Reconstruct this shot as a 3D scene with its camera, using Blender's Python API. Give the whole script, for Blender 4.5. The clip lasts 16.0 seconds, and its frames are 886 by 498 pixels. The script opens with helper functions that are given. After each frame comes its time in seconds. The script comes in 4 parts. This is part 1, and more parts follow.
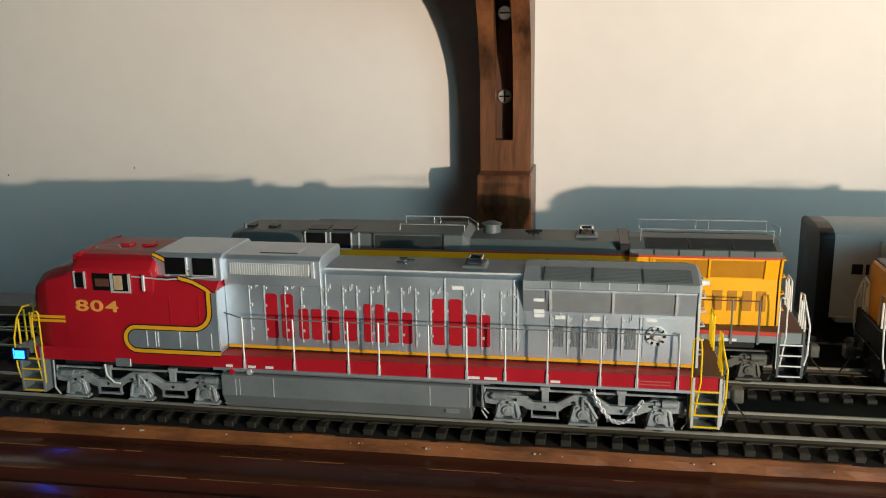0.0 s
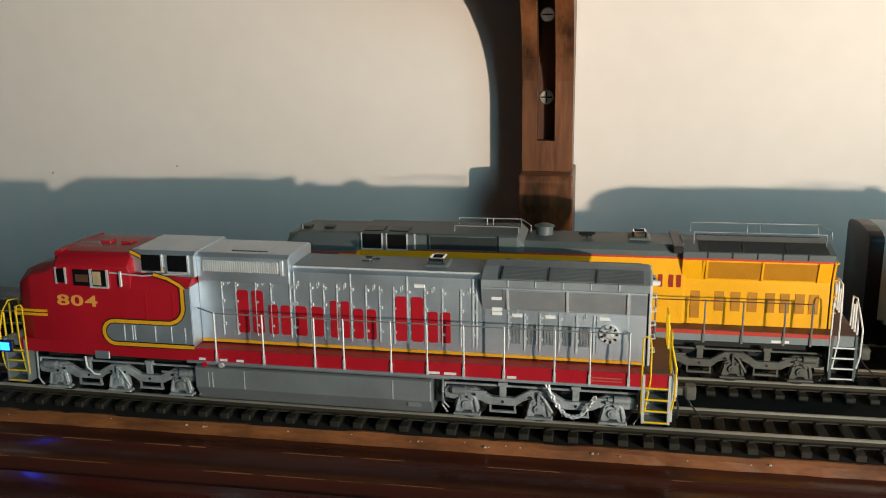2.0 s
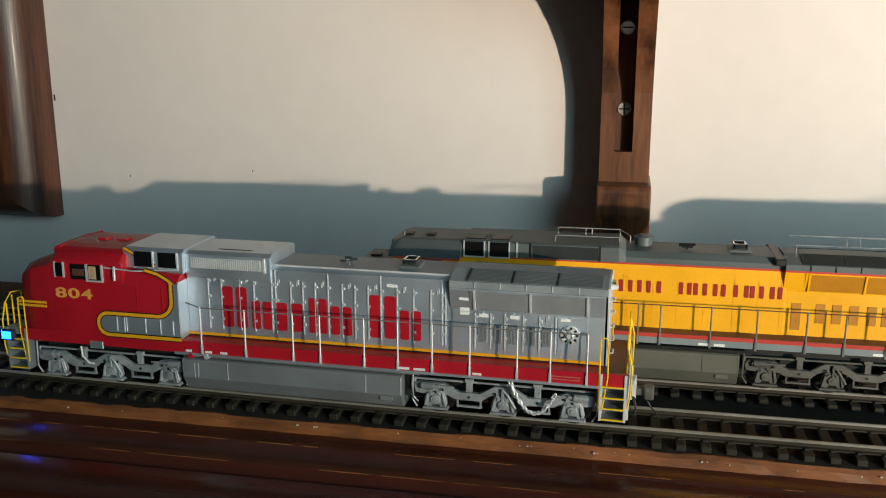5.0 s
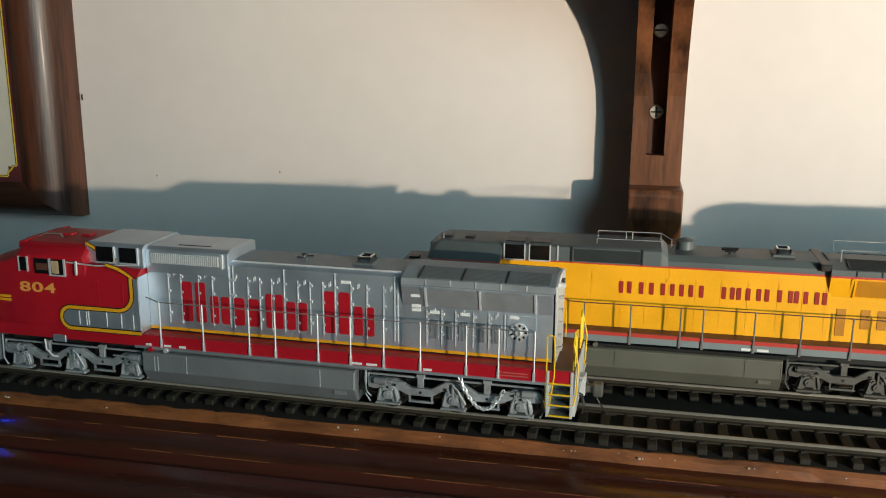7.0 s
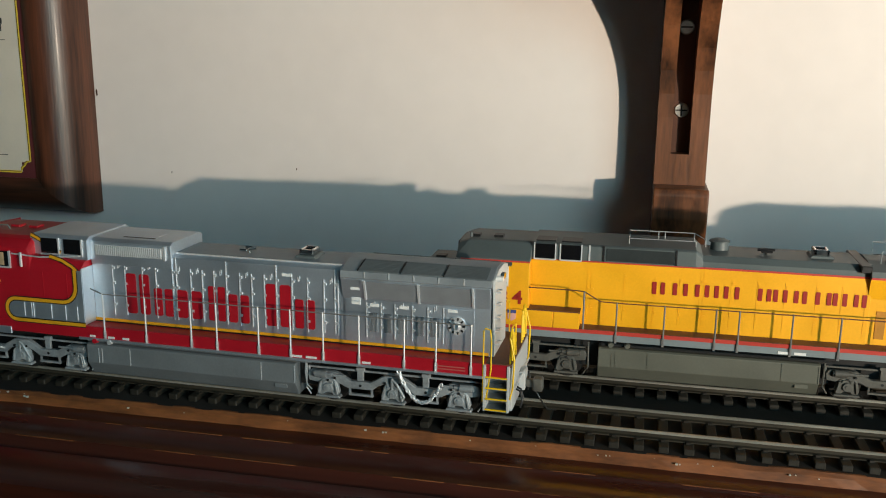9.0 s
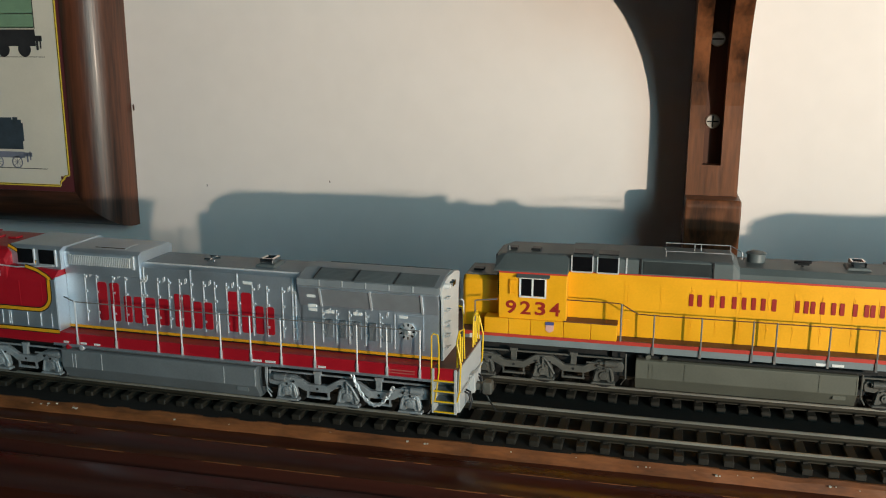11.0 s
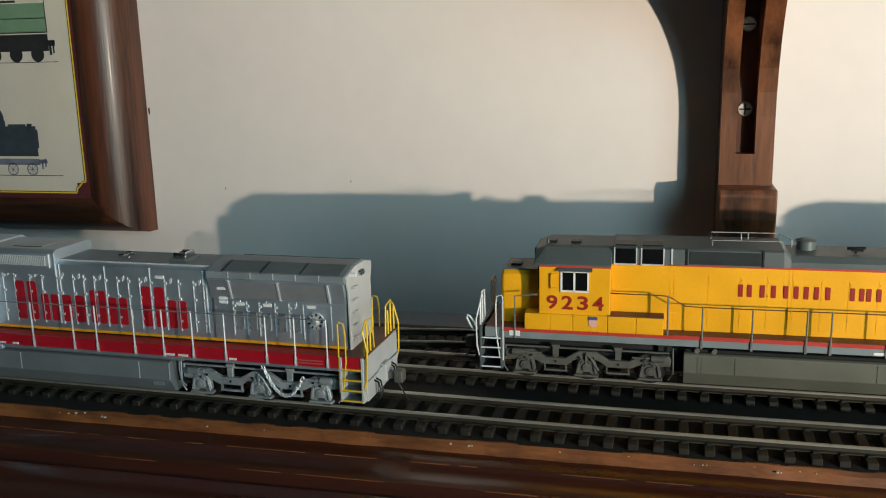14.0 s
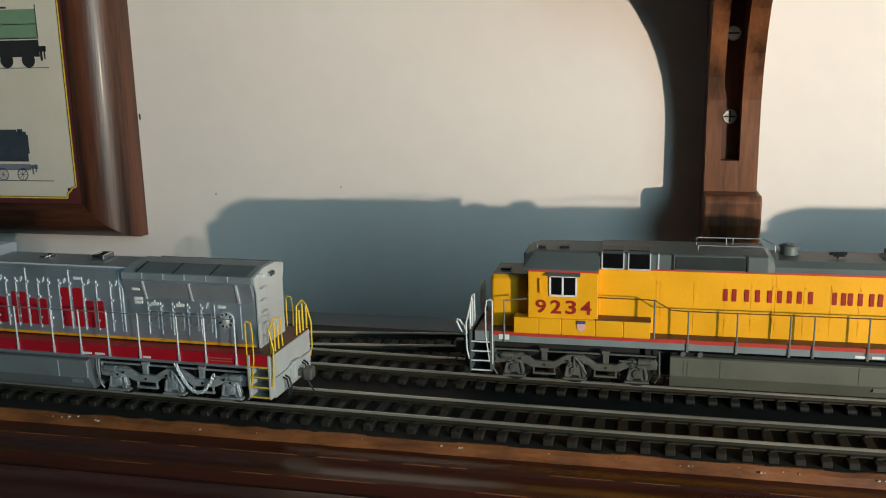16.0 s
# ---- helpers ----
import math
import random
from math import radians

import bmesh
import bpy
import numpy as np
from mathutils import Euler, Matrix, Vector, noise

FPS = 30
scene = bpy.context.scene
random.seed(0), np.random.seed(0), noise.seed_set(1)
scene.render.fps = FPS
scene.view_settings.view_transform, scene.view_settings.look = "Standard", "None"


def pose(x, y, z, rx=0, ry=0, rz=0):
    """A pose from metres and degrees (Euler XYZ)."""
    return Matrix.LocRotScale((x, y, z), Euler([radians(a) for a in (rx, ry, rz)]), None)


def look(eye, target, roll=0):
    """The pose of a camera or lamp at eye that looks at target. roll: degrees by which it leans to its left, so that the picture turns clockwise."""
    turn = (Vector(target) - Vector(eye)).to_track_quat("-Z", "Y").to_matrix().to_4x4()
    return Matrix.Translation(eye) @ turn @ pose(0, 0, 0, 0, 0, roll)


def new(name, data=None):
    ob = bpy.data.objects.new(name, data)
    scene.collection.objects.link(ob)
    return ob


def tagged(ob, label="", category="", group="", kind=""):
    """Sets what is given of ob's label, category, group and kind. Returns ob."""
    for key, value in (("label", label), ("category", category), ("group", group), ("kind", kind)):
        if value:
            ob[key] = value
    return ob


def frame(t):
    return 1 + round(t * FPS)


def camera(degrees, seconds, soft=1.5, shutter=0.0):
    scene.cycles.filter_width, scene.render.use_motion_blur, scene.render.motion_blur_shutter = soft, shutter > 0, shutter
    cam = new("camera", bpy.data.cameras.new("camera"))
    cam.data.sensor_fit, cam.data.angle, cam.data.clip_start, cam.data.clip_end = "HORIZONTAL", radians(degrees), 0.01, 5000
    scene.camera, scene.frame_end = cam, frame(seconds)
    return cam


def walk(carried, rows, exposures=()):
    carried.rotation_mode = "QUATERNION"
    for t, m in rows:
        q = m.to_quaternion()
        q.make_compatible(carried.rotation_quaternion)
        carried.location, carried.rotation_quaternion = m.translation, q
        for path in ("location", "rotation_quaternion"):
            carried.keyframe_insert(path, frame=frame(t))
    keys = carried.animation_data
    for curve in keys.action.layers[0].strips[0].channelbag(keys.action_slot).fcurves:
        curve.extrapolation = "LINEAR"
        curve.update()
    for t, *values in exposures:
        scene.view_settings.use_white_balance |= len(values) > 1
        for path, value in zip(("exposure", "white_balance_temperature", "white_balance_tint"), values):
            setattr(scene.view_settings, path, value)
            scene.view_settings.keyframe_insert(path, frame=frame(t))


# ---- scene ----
cam = camera(52.0, 16.0, soft=1.05)
PATH = [
    (0, (0.152, -0.329, 0.123), (-0.159, 1.591, -0.34), -0.8),
    (0.5, (0.151, -0.331, 0.123), (-0.173, 1.586, -0.345), -0.8),
    (1, (0.148, -0.331, 0.126), (-0.201, 1.58, -0.35), -1.2),
    (1.5, (0.145, -0.332, 0.126), (-0.211, 1.576, -0.354), -1.3),
    (2, (0.138, -0.336, 0.127), (-0.203, 1.577, -0.348), -0.7),
    (2.5, (0.134, -0.341, 0.129), (-0.233, 1.569, -0.336), -1.0),
    (3, (0.127, -0.345, 0.13), (-0.239, 1.563, -0.345), -0.9),
    (3.5, (0.126, -0.344, 0.13), (-0.249, 1.565, -0.333), -1.0),
    (4, (0.12, -0.345, 0.129), (-0.259, 1.563, -0.334), -0.6),
    (6.5, (0.099, -0.351, 0.13), (-0.295, 1.556, -0.325), 0.3),
    (7, (0.096, -0.349, 0.129), (-0.304, 1.556, -0.327), 0.3),
    (7.5, (0.094, -0.348, 0.129), (-0.305, 1.557, -0.329), 0.4),
    (8, (0.092, -0.349, 0.13), (-0.317, 1.555, -0.323), 0.3),
    (8.5, (0.089, -0.348, 0.129), (-0.311, 1.558, -0.325), 0.6),
    (9, (0.085, -0.344, 0.127), (-0.321, 1.56, -0.33), 0.6),
    (9.5, (0.083, -0.346, 0.129), (-0.328, 1.557, -0.327), 0.6),
    (10, (0.081, -0.35, 0.13), (-0.346, 1.552, -0.318), 0.4),
    (12.3, (0.077, -0.35, 0.131), (-0.385, 1.545, -0.309), -0.1),
    (12.5, (0.075, -0.347, 0.131), (-0.382, 1.55, -0.307), -0.1),
    (13, (0.076, -0.352, 0.131), (-0.393, 1.545, -0.295), -1.0),
    (13.5, (0.07, -0.35, 0.128), (-0.415, 1.543, -0.298), -1.8),
    (14, (0.066, -0.342, 0.125), (-0.401, 1.554, -0.309), -1.4),
    (14.5, (0.068, -0.344, 0.126), (-0.387, 1.557, -0.302), -1.4),
    (15, (0.066, -0.347, 0.127), (-0.382, 1.556, -0.294), -1.4),
    (15.5, (0.064, -0.346, 0.126), (-0.379, 1.558, -0.296), -1.2),
    (16, (0.066, -0.347, 0.126), (-0.374, 1.557, -0.297), -1.2),
]
walk(cam, [(t, look(eye, target, roll)) for t, eye, target, roll in PATH], [(0, -0.08, 6850, 13), (4, -0.02, 6800, 13), (8, 0.06, 6650, 12), (16, 0.06, 6550, 12)])

# ---- daylight and lamp ----
world = bpy.data.worlds.new("daylight")
scene.world = world
world.use_nodes = True
wn = world.node_tree
sky = wn.nodes.new("ShaderNodeTexSky")
sky.sky_type = "NISHITA"
sky.sun_disc = False
sky.sun_elevation = radians(12)
sky.sun_rotation = radians(120)
wn.links.new(sky.outputs[0], wn.nodes["Background"].inputs[0])
wn.nodes["Background"].inputs[1].default_value = 0.12
# small warm lamp, unseen, before the tracks; all wall shadows spread from here
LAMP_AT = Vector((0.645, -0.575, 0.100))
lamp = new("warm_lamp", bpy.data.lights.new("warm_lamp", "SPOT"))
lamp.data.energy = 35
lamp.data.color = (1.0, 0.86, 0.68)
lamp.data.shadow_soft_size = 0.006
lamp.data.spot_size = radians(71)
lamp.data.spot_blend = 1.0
# a wide flat beam, turned slightly upwards to keep the tracks dim
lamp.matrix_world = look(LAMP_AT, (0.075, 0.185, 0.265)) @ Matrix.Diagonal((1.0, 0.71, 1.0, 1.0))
# the sky's light in the opening of the window
skylight = new("window_daylight", bpy.data.lights.new("window_daylight", "AREA"))
skylight.data.shape = "RECTANGLE"
skylight.data.size, skylight.data.size_y = 1.9, 1.3
skylight.data.energy = 48
skylight.data.color = (0.38, 0.81, 0.97)
skylight.matrix_world = look((2.2, -2.0, 0.75), (2.2, 0, 0.75))


# ---- materials ----
def mat(name, color, rough=0.5, metal=0.0, vary=0.15, scale=120.0, fine=900.0, bump=0.15, second=None, coat=0.0, stretch=(1, 1, 1), spec=0.5, emit=None, glow=0.0):
    m = bpy.data.materials.new(name)
    m.use_nodes = True
    nt = m.node_tree
    N, L = nt.nodes, nt.links
    b = N["Principled BSDF"]
    tc = N.new("ShaderNodeTexCoord")
    mp = N.new("ShaderNodeMapping")
    mp.inputs["Scale"].default_value = stretch
    L.new(tc.outputs["Object"], mp.inputs["Vector"])
    n1 = N.new("ShaderNodeTexNoise")
    n1.inputs["Scale"].default_value = scale
    n1.inputs["Detail"].default_value = 6
    n2 = N.new("ShaderNodeTexNoise")
    n2.inputs["Scale"].default_value = fine
    n2.inputs["Detail"].default_value = 3
    L.new(mp.outputs[0], n1.inputs["Vector"])
    L.new(mp.outputs[0], n2.inputs["Vector"])
    add = N.new("ShaderNodeMath")
    add.operation = "MULTIPLY_ADD"
    add.inputs[1].default_value = 0.35
    L.new(n2.outputs[0], add.inputs[0])
    L.new(n1.outputs[0], add.inputs[2])
    ramp = N.new("ShaderNodeValToRGB")
    second = second or tuple(c * (1 - vary) for c in color)
    ramp.color_ramp.elements[0].position, ramp.color_ramp.elements[1].position = 0.48, 0.86
    ramp.color_ramp.elements[0].color = (*second, 1)
    ramp.color_ramp.elements[1].color = (*[min(1, c * (1 + vary * 0.5)) for c in color], 1)
    L.new(add.outputs[0], ramp.inputs[0])
    L.new(ramp.outputs[0], b.inputs["Base Color"])
    mr = N.new("ShaderNodeMapRange")
    mr.inputs["To Min"].default_value, mr.inputs["To Max"].default_value = max(0.02, rough - 0.08), min(1, rough + 0.1)
    L.new(n1.outputs[0], mr.inputs["Value"])
    L.new(mr.outputs[0], b.inputs["Roughness"])
    b.inputs["Metallic"].default_value = metal
    b.inputs["Specular IOR Level"].default_value = spec
    b.inputs["Coat Weight"].default_value = coat
    b.inputs["Coat Roughness"].default_value = 0.15
    if bump:
        bp = N.new("ShaderNodeBump")
        bp.inputs["Strength"].default_value = bump
        bp.inputs["Distance"].default_value = 0.0004
        L.new(add.outputs[0], bp.inputs["Height"])
        L.new(bp.outputs[0], b.inputs["Normal"])
    if emit:
        b.inputs["Emission Color"].default_value = (*emit, 1)
        b.inputs["Emission Strength"].default_value = glow
    return m


M = {}
M["wall"] = mat("painted_plaster", (0.76, 0.695, 0.655), 0.5, vary=0.06, scale=4, fine=60, bump=0.05, spec=0.4)
M["room"] = mat("low_bounce_plaster", (0.19, 0.20, 0.21), 0.8, vary=0.08, scale=5, fine=80)
M["floor"] = mat("floor_boards", (0.16, 0.09, 0.05), 0.4, vary=0.3, scale=4, fine=60, stretch=(0.1, 1, 1))
M["mahogany"] = mat("polished_mahogany", (0.068, 0.0145, 0.0075), 0.27, vary=0.5, scale=60, fine=500, bump=0.12, stretch=(0.06, 1, 1), coat=0.3)
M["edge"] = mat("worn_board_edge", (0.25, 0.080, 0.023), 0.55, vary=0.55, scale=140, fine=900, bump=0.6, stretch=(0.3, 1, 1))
M["oak"] = mat("stained_wood", (0.105, 0.034, 0.016), 0.42, vary=0.85, scale=70, fine=700, bump=0.8, stretch=(1, 1, 0.06), coat=0.05)
M["slot"] = mat("dark_slot_wood", (0.07, 0.025, 0.012), 0.7, vary=0.5, scale=90, fine=600, bump=0.4, stretch=(1, 1, 0.1))
M["bed"] = mat("black_track_board", (0.016, 0.011, 0.007), 0.8, vary=0.5, scale=90, fine=900, bump=0.5)
M["tie"] = mat("tie_plastic", (0.025, 0.0195, 0.012), 0.62, vary=0.3, scale=150, fine=1200, bump=0.3)
M["rail"] = mat("nickel_silver_rail", (0.50, 0.465, 0.39), 0.33, metal=0.55, vary=0.35, scale=160, fine=1500, bump=0.08, stretch=(0.1, 1, 1))
M["rail_web"] = mat("dark_rail_side", (0.050, 0.041, 0.028), 0.5, metal=0.3, vary=0.4, scale=200, fine=1500, bump=0.2, stretch=(0.2, 1, 1))
M["zinc"] = mat("zinc_screw", (0.72, 0.70, 0.64), 0.35, metal=0.9, vary=0.2, scale=500, fine=2500)
M["dark"] = mat("black_recess", (0.008, 0.008, 0.008), 0.6, vary=0.2)


# ---- mesh helpers ----
def box(bm, x0, x1, y0, y1, z0, z1, bevel=0.0, seg=1):
    vs = [bm.verts.new((x, y, z)) for x in (x0, x1) for y in (y0, y1) for z in (z0, z1)]
    fs = [bm.faces.new([vs[i] for i in q]) for q in ((0, 1, 3, 2), (4, 6, 7, 5), (0, 4, 5, 1), (2, 3, 7, 6), (0, 2, 6, 4), (1, 5, 7, 3))]
    if bevel:
        es = {e for f in fs for e in f.edges}
        bmesh.ops.bevel(bm, geom=list(es), offset=bevel, segments=seg, affect="EDGES", profile=0.5)
    return bm


def prism(bm, outline, a0, a1, axis="y", bevel=0.0, seg=1):
    """Extrude a closed outline of 2D points along an axis: (x, z) along y, (y, z) along x, (x, y) along z."""
    def at(p, a):
        return {"y": (p[0], a, p[1]), "x": (a, p[0], p[1]), "z": (p[0], p[1], a)}[axis]
    A = [bm.verts.new(at(p, a0)) for p in outline]
    B = [bm.verts.new(at(p, a1)) for p in outline]
    n = len(A)
    fs = [bm.faces.new(A), bm.faces.new(B[::-1])]
    fs += [bm.faces.new((A[i], B[i], B[(i + 1) % n], A[(i + 1) % n])) for i in range(n)]
    bmesh.ops.recalc_face_normals(bm, faces=fs)
    if bevel:
        bmesh.ops.bevel(bm, geom=list({e for f in fs for e in f.edges}), offset=bevel, segments=seg, affect="EDGES", profile=0.5)
    return bm


def tube(bm, pts, r, sides=6, closed=False):
    """A round rod along a line of points."""
    pts = [Vector(p) for p in pts]
    rings = []
    n = len(pts)
    for i, p in enumerate(pts):
        if closed:
            d = (pts[(i + 1) % n] - pts[i - 1]).normalized()
        else:
            d = (pts[min(i + 1, n - 1)] - pts[max(i - 1, 0)]).normalized()
        u = d.cross(Vector((0.13, 0.31, 0.94)) if abs(d.z) < 0.9 else Vector((1, 0.1, 0))).normalized()
        v = d.cross(u)
        rings.append([bm.verts.new(p + r * (math.cos(a) * u + math.sin(a) * v)) for a in [2 * math.pi * k / sides for k in range(sides)]])
    for i in range(n if closed else n - 1):
        a, b = rings[i], rings[(i + 1) % n]
        for k in range(sides):
            bm.faces.new((a[k], a[(k + 1) % sides], b[(k + 1) % sides], b[k]))
    if not closed:
        bm.faces.new(rings[0][::-1])
        bm.faces.new(rings[-1])
    return bm


def disc(bm, c, r, depth, axis="y", sides=20, r2=None):
    """A round plate or cone: centre, radius, signed depth along the axis."""
    r2 = r if r2 is None else r2
    def at(a, rr, d):
        u, v = rr * math.cos(a), rr * math.sin(a)
        return {"y": (c[0] + u, c[1] + d, c[2] + v), "x": (c[0] + d, c[1] + u, c[2] + v), "z": (c[0] + u, c[1] + v, c[2] + d)}[axis]
    A = [bm.verts.new(at(2 * math.pi * k / sides, r, 0)) for k in range(sides)]
    B = [bm.verts.new(at(2 * math.pi * k / sides, r2, depth)) for k in range(sides)]
    fs = [bm.faces.new(A), bm.faces.new(B[::-1])] + [bm.faces.new((A[i], B[i], B[(i + 1) % sides], A[(i + 1) % sides])) for i in range(sides)]
    bmesh.ops.recalc_face_normals(bm, faces=fs)
    return bm


def part(name, bm, material, parent=None, label="", smooth=False, at=None):
    me = bpy.data.meshes.new(name)
    bm.to_mesh(me)
    bm.free()
    me.materials.append(material)
    if smooth:
        me.polygons.foreach_set("use_smooth", [True] * len(me.polygons))
        me.set_sharp_from_angle(angle=radians(35))
    ob = new(name, me)
    if parent:
        ob.parent = parent
    if at:
        ob.location = at
    if label:
        ob["label"] = label
    return ob


def thing(name, x, y, z, label, category, group="", kind=""):
    ob = new(name)
    ob.location = (x, y, z)
    ob.empty_display_size = 0.01
    return tagged(ob, label, category, group, kind)


def NB():
    return bmesh.new()


# ---- the room ----
WALL = 0.185
def room():
    w = part("wall_back", box(NB(), -1.6, 3.5, WALL, WALL + 0.12, -0.75, 1.75), M["wall"])
    tagged(w, "cream painted plaster wall in low warm lamplight", "wall", kind="structure")
    # the rest is an added, unseen shell, dark to limit bounce light
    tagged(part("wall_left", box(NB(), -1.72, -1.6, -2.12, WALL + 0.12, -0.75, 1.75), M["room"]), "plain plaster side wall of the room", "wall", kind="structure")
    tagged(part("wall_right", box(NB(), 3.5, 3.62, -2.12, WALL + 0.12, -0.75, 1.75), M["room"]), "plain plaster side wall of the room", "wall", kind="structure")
    bm = NB()
    for a in ((-1.6, 1.25, -0.75, 1.75), (3.15, 3.5, -0.75, 1.75), (1.25, 3.15, -0.75, 0.1), (1.25, 3.15, 1.4, 1.75)):
        box(bm, a[0], a[1], -2.12, -2.0, a[2], a[3])
    tagged(part("wall_front", bm, M["room"]), "plain plaster wall with a window opening", "wall", kind="structure")
    tagged(part("floor", box(NB(), -1.72, 3.62, -2.12, WALL + 0.12, -0.83, -0.75), M["floor"]), "dark brown boarded floor of the room", "floor", kind="structure")
    tagged(part("ceiling", box(NB(), -1.72, 3.62, -2.12, WALL + 0.12, 1.75, 1.83), M["room"]), "plain dark grey plaster ceiling", "ceiling", kind="structure")
    tagged(part("ground", box(NB(), -60, 120, -120, -2.12, -1.4, -1.2), M["room"]), "plain grey ground outside the window", "ground", kind="structure")


room()


# ---- the sideboard and the track board ----
BED = -0.0047
def supports():
    # polished top with grooves along its front moulding
    prof = [(-0.110, -0.0300), (-0.110, -0.016), (-0.103, -0.0125), (-0.094, -0.0118), (-0.0925, -0.0130), (-0.0905, -0.0116),
            (-0.0890, -0.0108), (-0.0878, -0.0099), (-0.0855, -0.0104), (-0.0810, -0.0113), (-0.0745, -0.0101), (-0.0732, -0.0093), (-0.0715, -0.0097), (-0.0690, -0.0090), (-0.0648, -0.0087), (-0.0625, -0.0104), (0.0, -0.0104), (0.10, -0.0104), (0.10, -0.0300)]
    bm = NB()
    prism(bm, prof, -0.9, 0.95, "x")
    top = part("sideboard_top", bm, M["mahogany"], smooth=True)
    side = thing("sideboard", 0, 0, 0, "dark polished mahogany sideboard with a grooved edge", "sideboard")
    top.parent = side
    part("carcass", box(NB(), -0.86, 0.91, -0.09, 0.085, -0.75, -0.0302, 0.002), M["mahogany"], side)
    # worn scratches and painted highlights along the crests of the grooves
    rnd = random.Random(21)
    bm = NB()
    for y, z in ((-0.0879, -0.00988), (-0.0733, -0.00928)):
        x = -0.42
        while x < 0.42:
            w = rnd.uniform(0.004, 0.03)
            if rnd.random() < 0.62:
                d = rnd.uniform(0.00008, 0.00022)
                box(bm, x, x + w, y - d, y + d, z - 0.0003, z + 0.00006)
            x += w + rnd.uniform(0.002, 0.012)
    tagged(part("worn_highlight_streak", bm, M["edge"], side, "worn pale streaks and painted highlights in the polish"), kind="stuff")
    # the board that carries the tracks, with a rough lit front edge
    board = thing("track_board", 0, 0, 0, "black painted baseboard carrying three tracks on a sideboard", "baseboard")
    part("panel", box(NB(), -0.85, 0.90, -0.0638, 0.060, -0.0100, BED), M["bed"], board)
    bm = NB()
    rnd = random.Random(4)
    n = 240
    top_r, bot_r = [], []
    for i in range(n + 1):
        x = -0.85 + 1.75 * i / n
        top_r.append((x, -0.0639, BED + rnd.uniform(-0.0003, 0.0003)))
        bot_r.append((x, -0.0657 + rnd.uniform(-0.0003, 0.0003), -0.0103))
    back = [bm.verts.new((p[0], -0.0630, p[2])) for p in top_r]
    A = [bm.verts.new(p) for p in top_r]
    B = [bm.verts.new((p[0], p[1] - 0.0011 + rnd.uniform(-0.0002, 0.0002), p[2] - 0.0012)) for p in top_r]
    C = [bm.verts.new(p) for p in bot_r]
    for i in range(n):
        for u, v in ((back, A), (A, B), (B, C)):
            bm.faces.new((u[i], v[i], v[i + 1], u[i + 1]))
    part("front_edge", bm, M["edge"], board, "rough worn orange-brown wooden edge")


def along(pts, x):
    """The centre line's y at x: straight from point to point, the corners eased."""
    def cy(x):
        for (xa, ya), (xb, yb) in zip(pts, pts[1:]):
            if xa <= x <= xb:
                return ya + (yb - ya) * (x - xa) / (xb - xa)
        return pts[0][1] if x < pts[0][0] else pts[-1][1]
    return sum(cy(x + d) for d in (-0.06, -0.04, -0.02, 0, 0.02, 0.04, 0.06)) / 7


def track_line(pts, name, label):
    """A track along centre points: ties, two rails, and spikes' chairs."""
    from_x, to_x = -0.84, 0.89
    def soft(x):
        return along(pts, x)
    root = thing(name, 0, 0, 0, label, "railway track", "tracks on the board")
    start = max(from_x, pts[0][0])
    xs = np.arange(start, to_x, 0.025)
    for s in (-1, 1):
        bm = NB()
        rings = []
        prof = [(-0.00125, -0.0026), (0.00125, -0.0026), (0.00125, -0.0022), (0.0003, -0.0019), (0.0003, -0.0009), (0.00055, -0.0006), (0.00055, -0.0001), (0.00035, 0), (-0.00035, 0), (-0.00055, -0.0001), (-0.00055, -0.0006), (-0.0003, -0.0009), (-0.0003, -0.0019), (-0.00125, -0.0022)]
        for x in xs:
            y = soft(x) + s * 0.0088
            rings.append([bm.verts.new((x, y + p[0], p[1])) for p in prof])
        for a, b in zip(rings, rings[1:]):
            for k in range(len(prof)):
                bm.faces.new((a[k], a[(k + 1) % len(prof)], b[(k + 1) % len(prof)], b[k]))
        bmesh.ops.recalc_face_normals(bm, faces=bm.faces[:])
        rl = part("rail", bm, M["rail_web"], root, "dull brown rail with a bright running face")
        # bright strip on the head, made taller to paint in the lamp's glint
        bm = NB()
        rings = [[bm.verts.new((x, soft(x) + s * 0.0088 + p[0], p[1])) for p in ((-0.00062, -0.00065), (0.00062, -0.00065), (0.00062, -0.00018), (0.00036, 0.0001), (-0.00036, 0.0001), (-0.00062, -0.00018))] for x in xs]
        for a, b in zip(rings, rings[1:]):
            for k in range(6):
                bm.faces.new((a[k], a[(k + 1) % 6], b[(k + 1) % 6], b[k]))
        bmesh.ops.recalc_face_normals(bm, faces=bm.faces[:])
        part("running_face", bm, M["rail"], rl)
    bm = NB()
    box(bm, -0.0017, 0.0017, -0.0150, 0.0150, BED - 0.0001, -0.0026, 0.0003)
    for s in (-1, 1):
        for e in (-1, 1):
            box(bm, -0.0007, 0.0007, s * 0.0088 + e * 0.0017 - 0.0005, s * 0.0088 + e * 0.0017 + 0.0005, -0.0027, -0.0019)
    proto = part("tie", bm, M["tie"], root)
    x = start + 0.003
    first = True
    while x < to_x:
        if -0.42 < x < 0.42:
            o = proto if first else new("tie", proto.data)
            first = False
            o.parent = root
            y = soft(x)
            o.location = (x, y, 0)
            o.rotation_euler = (0, 0, math.atan2(soft(x + 0.01) - soft(x - 0.01), 0.02))
        x += 0.0080
    return root


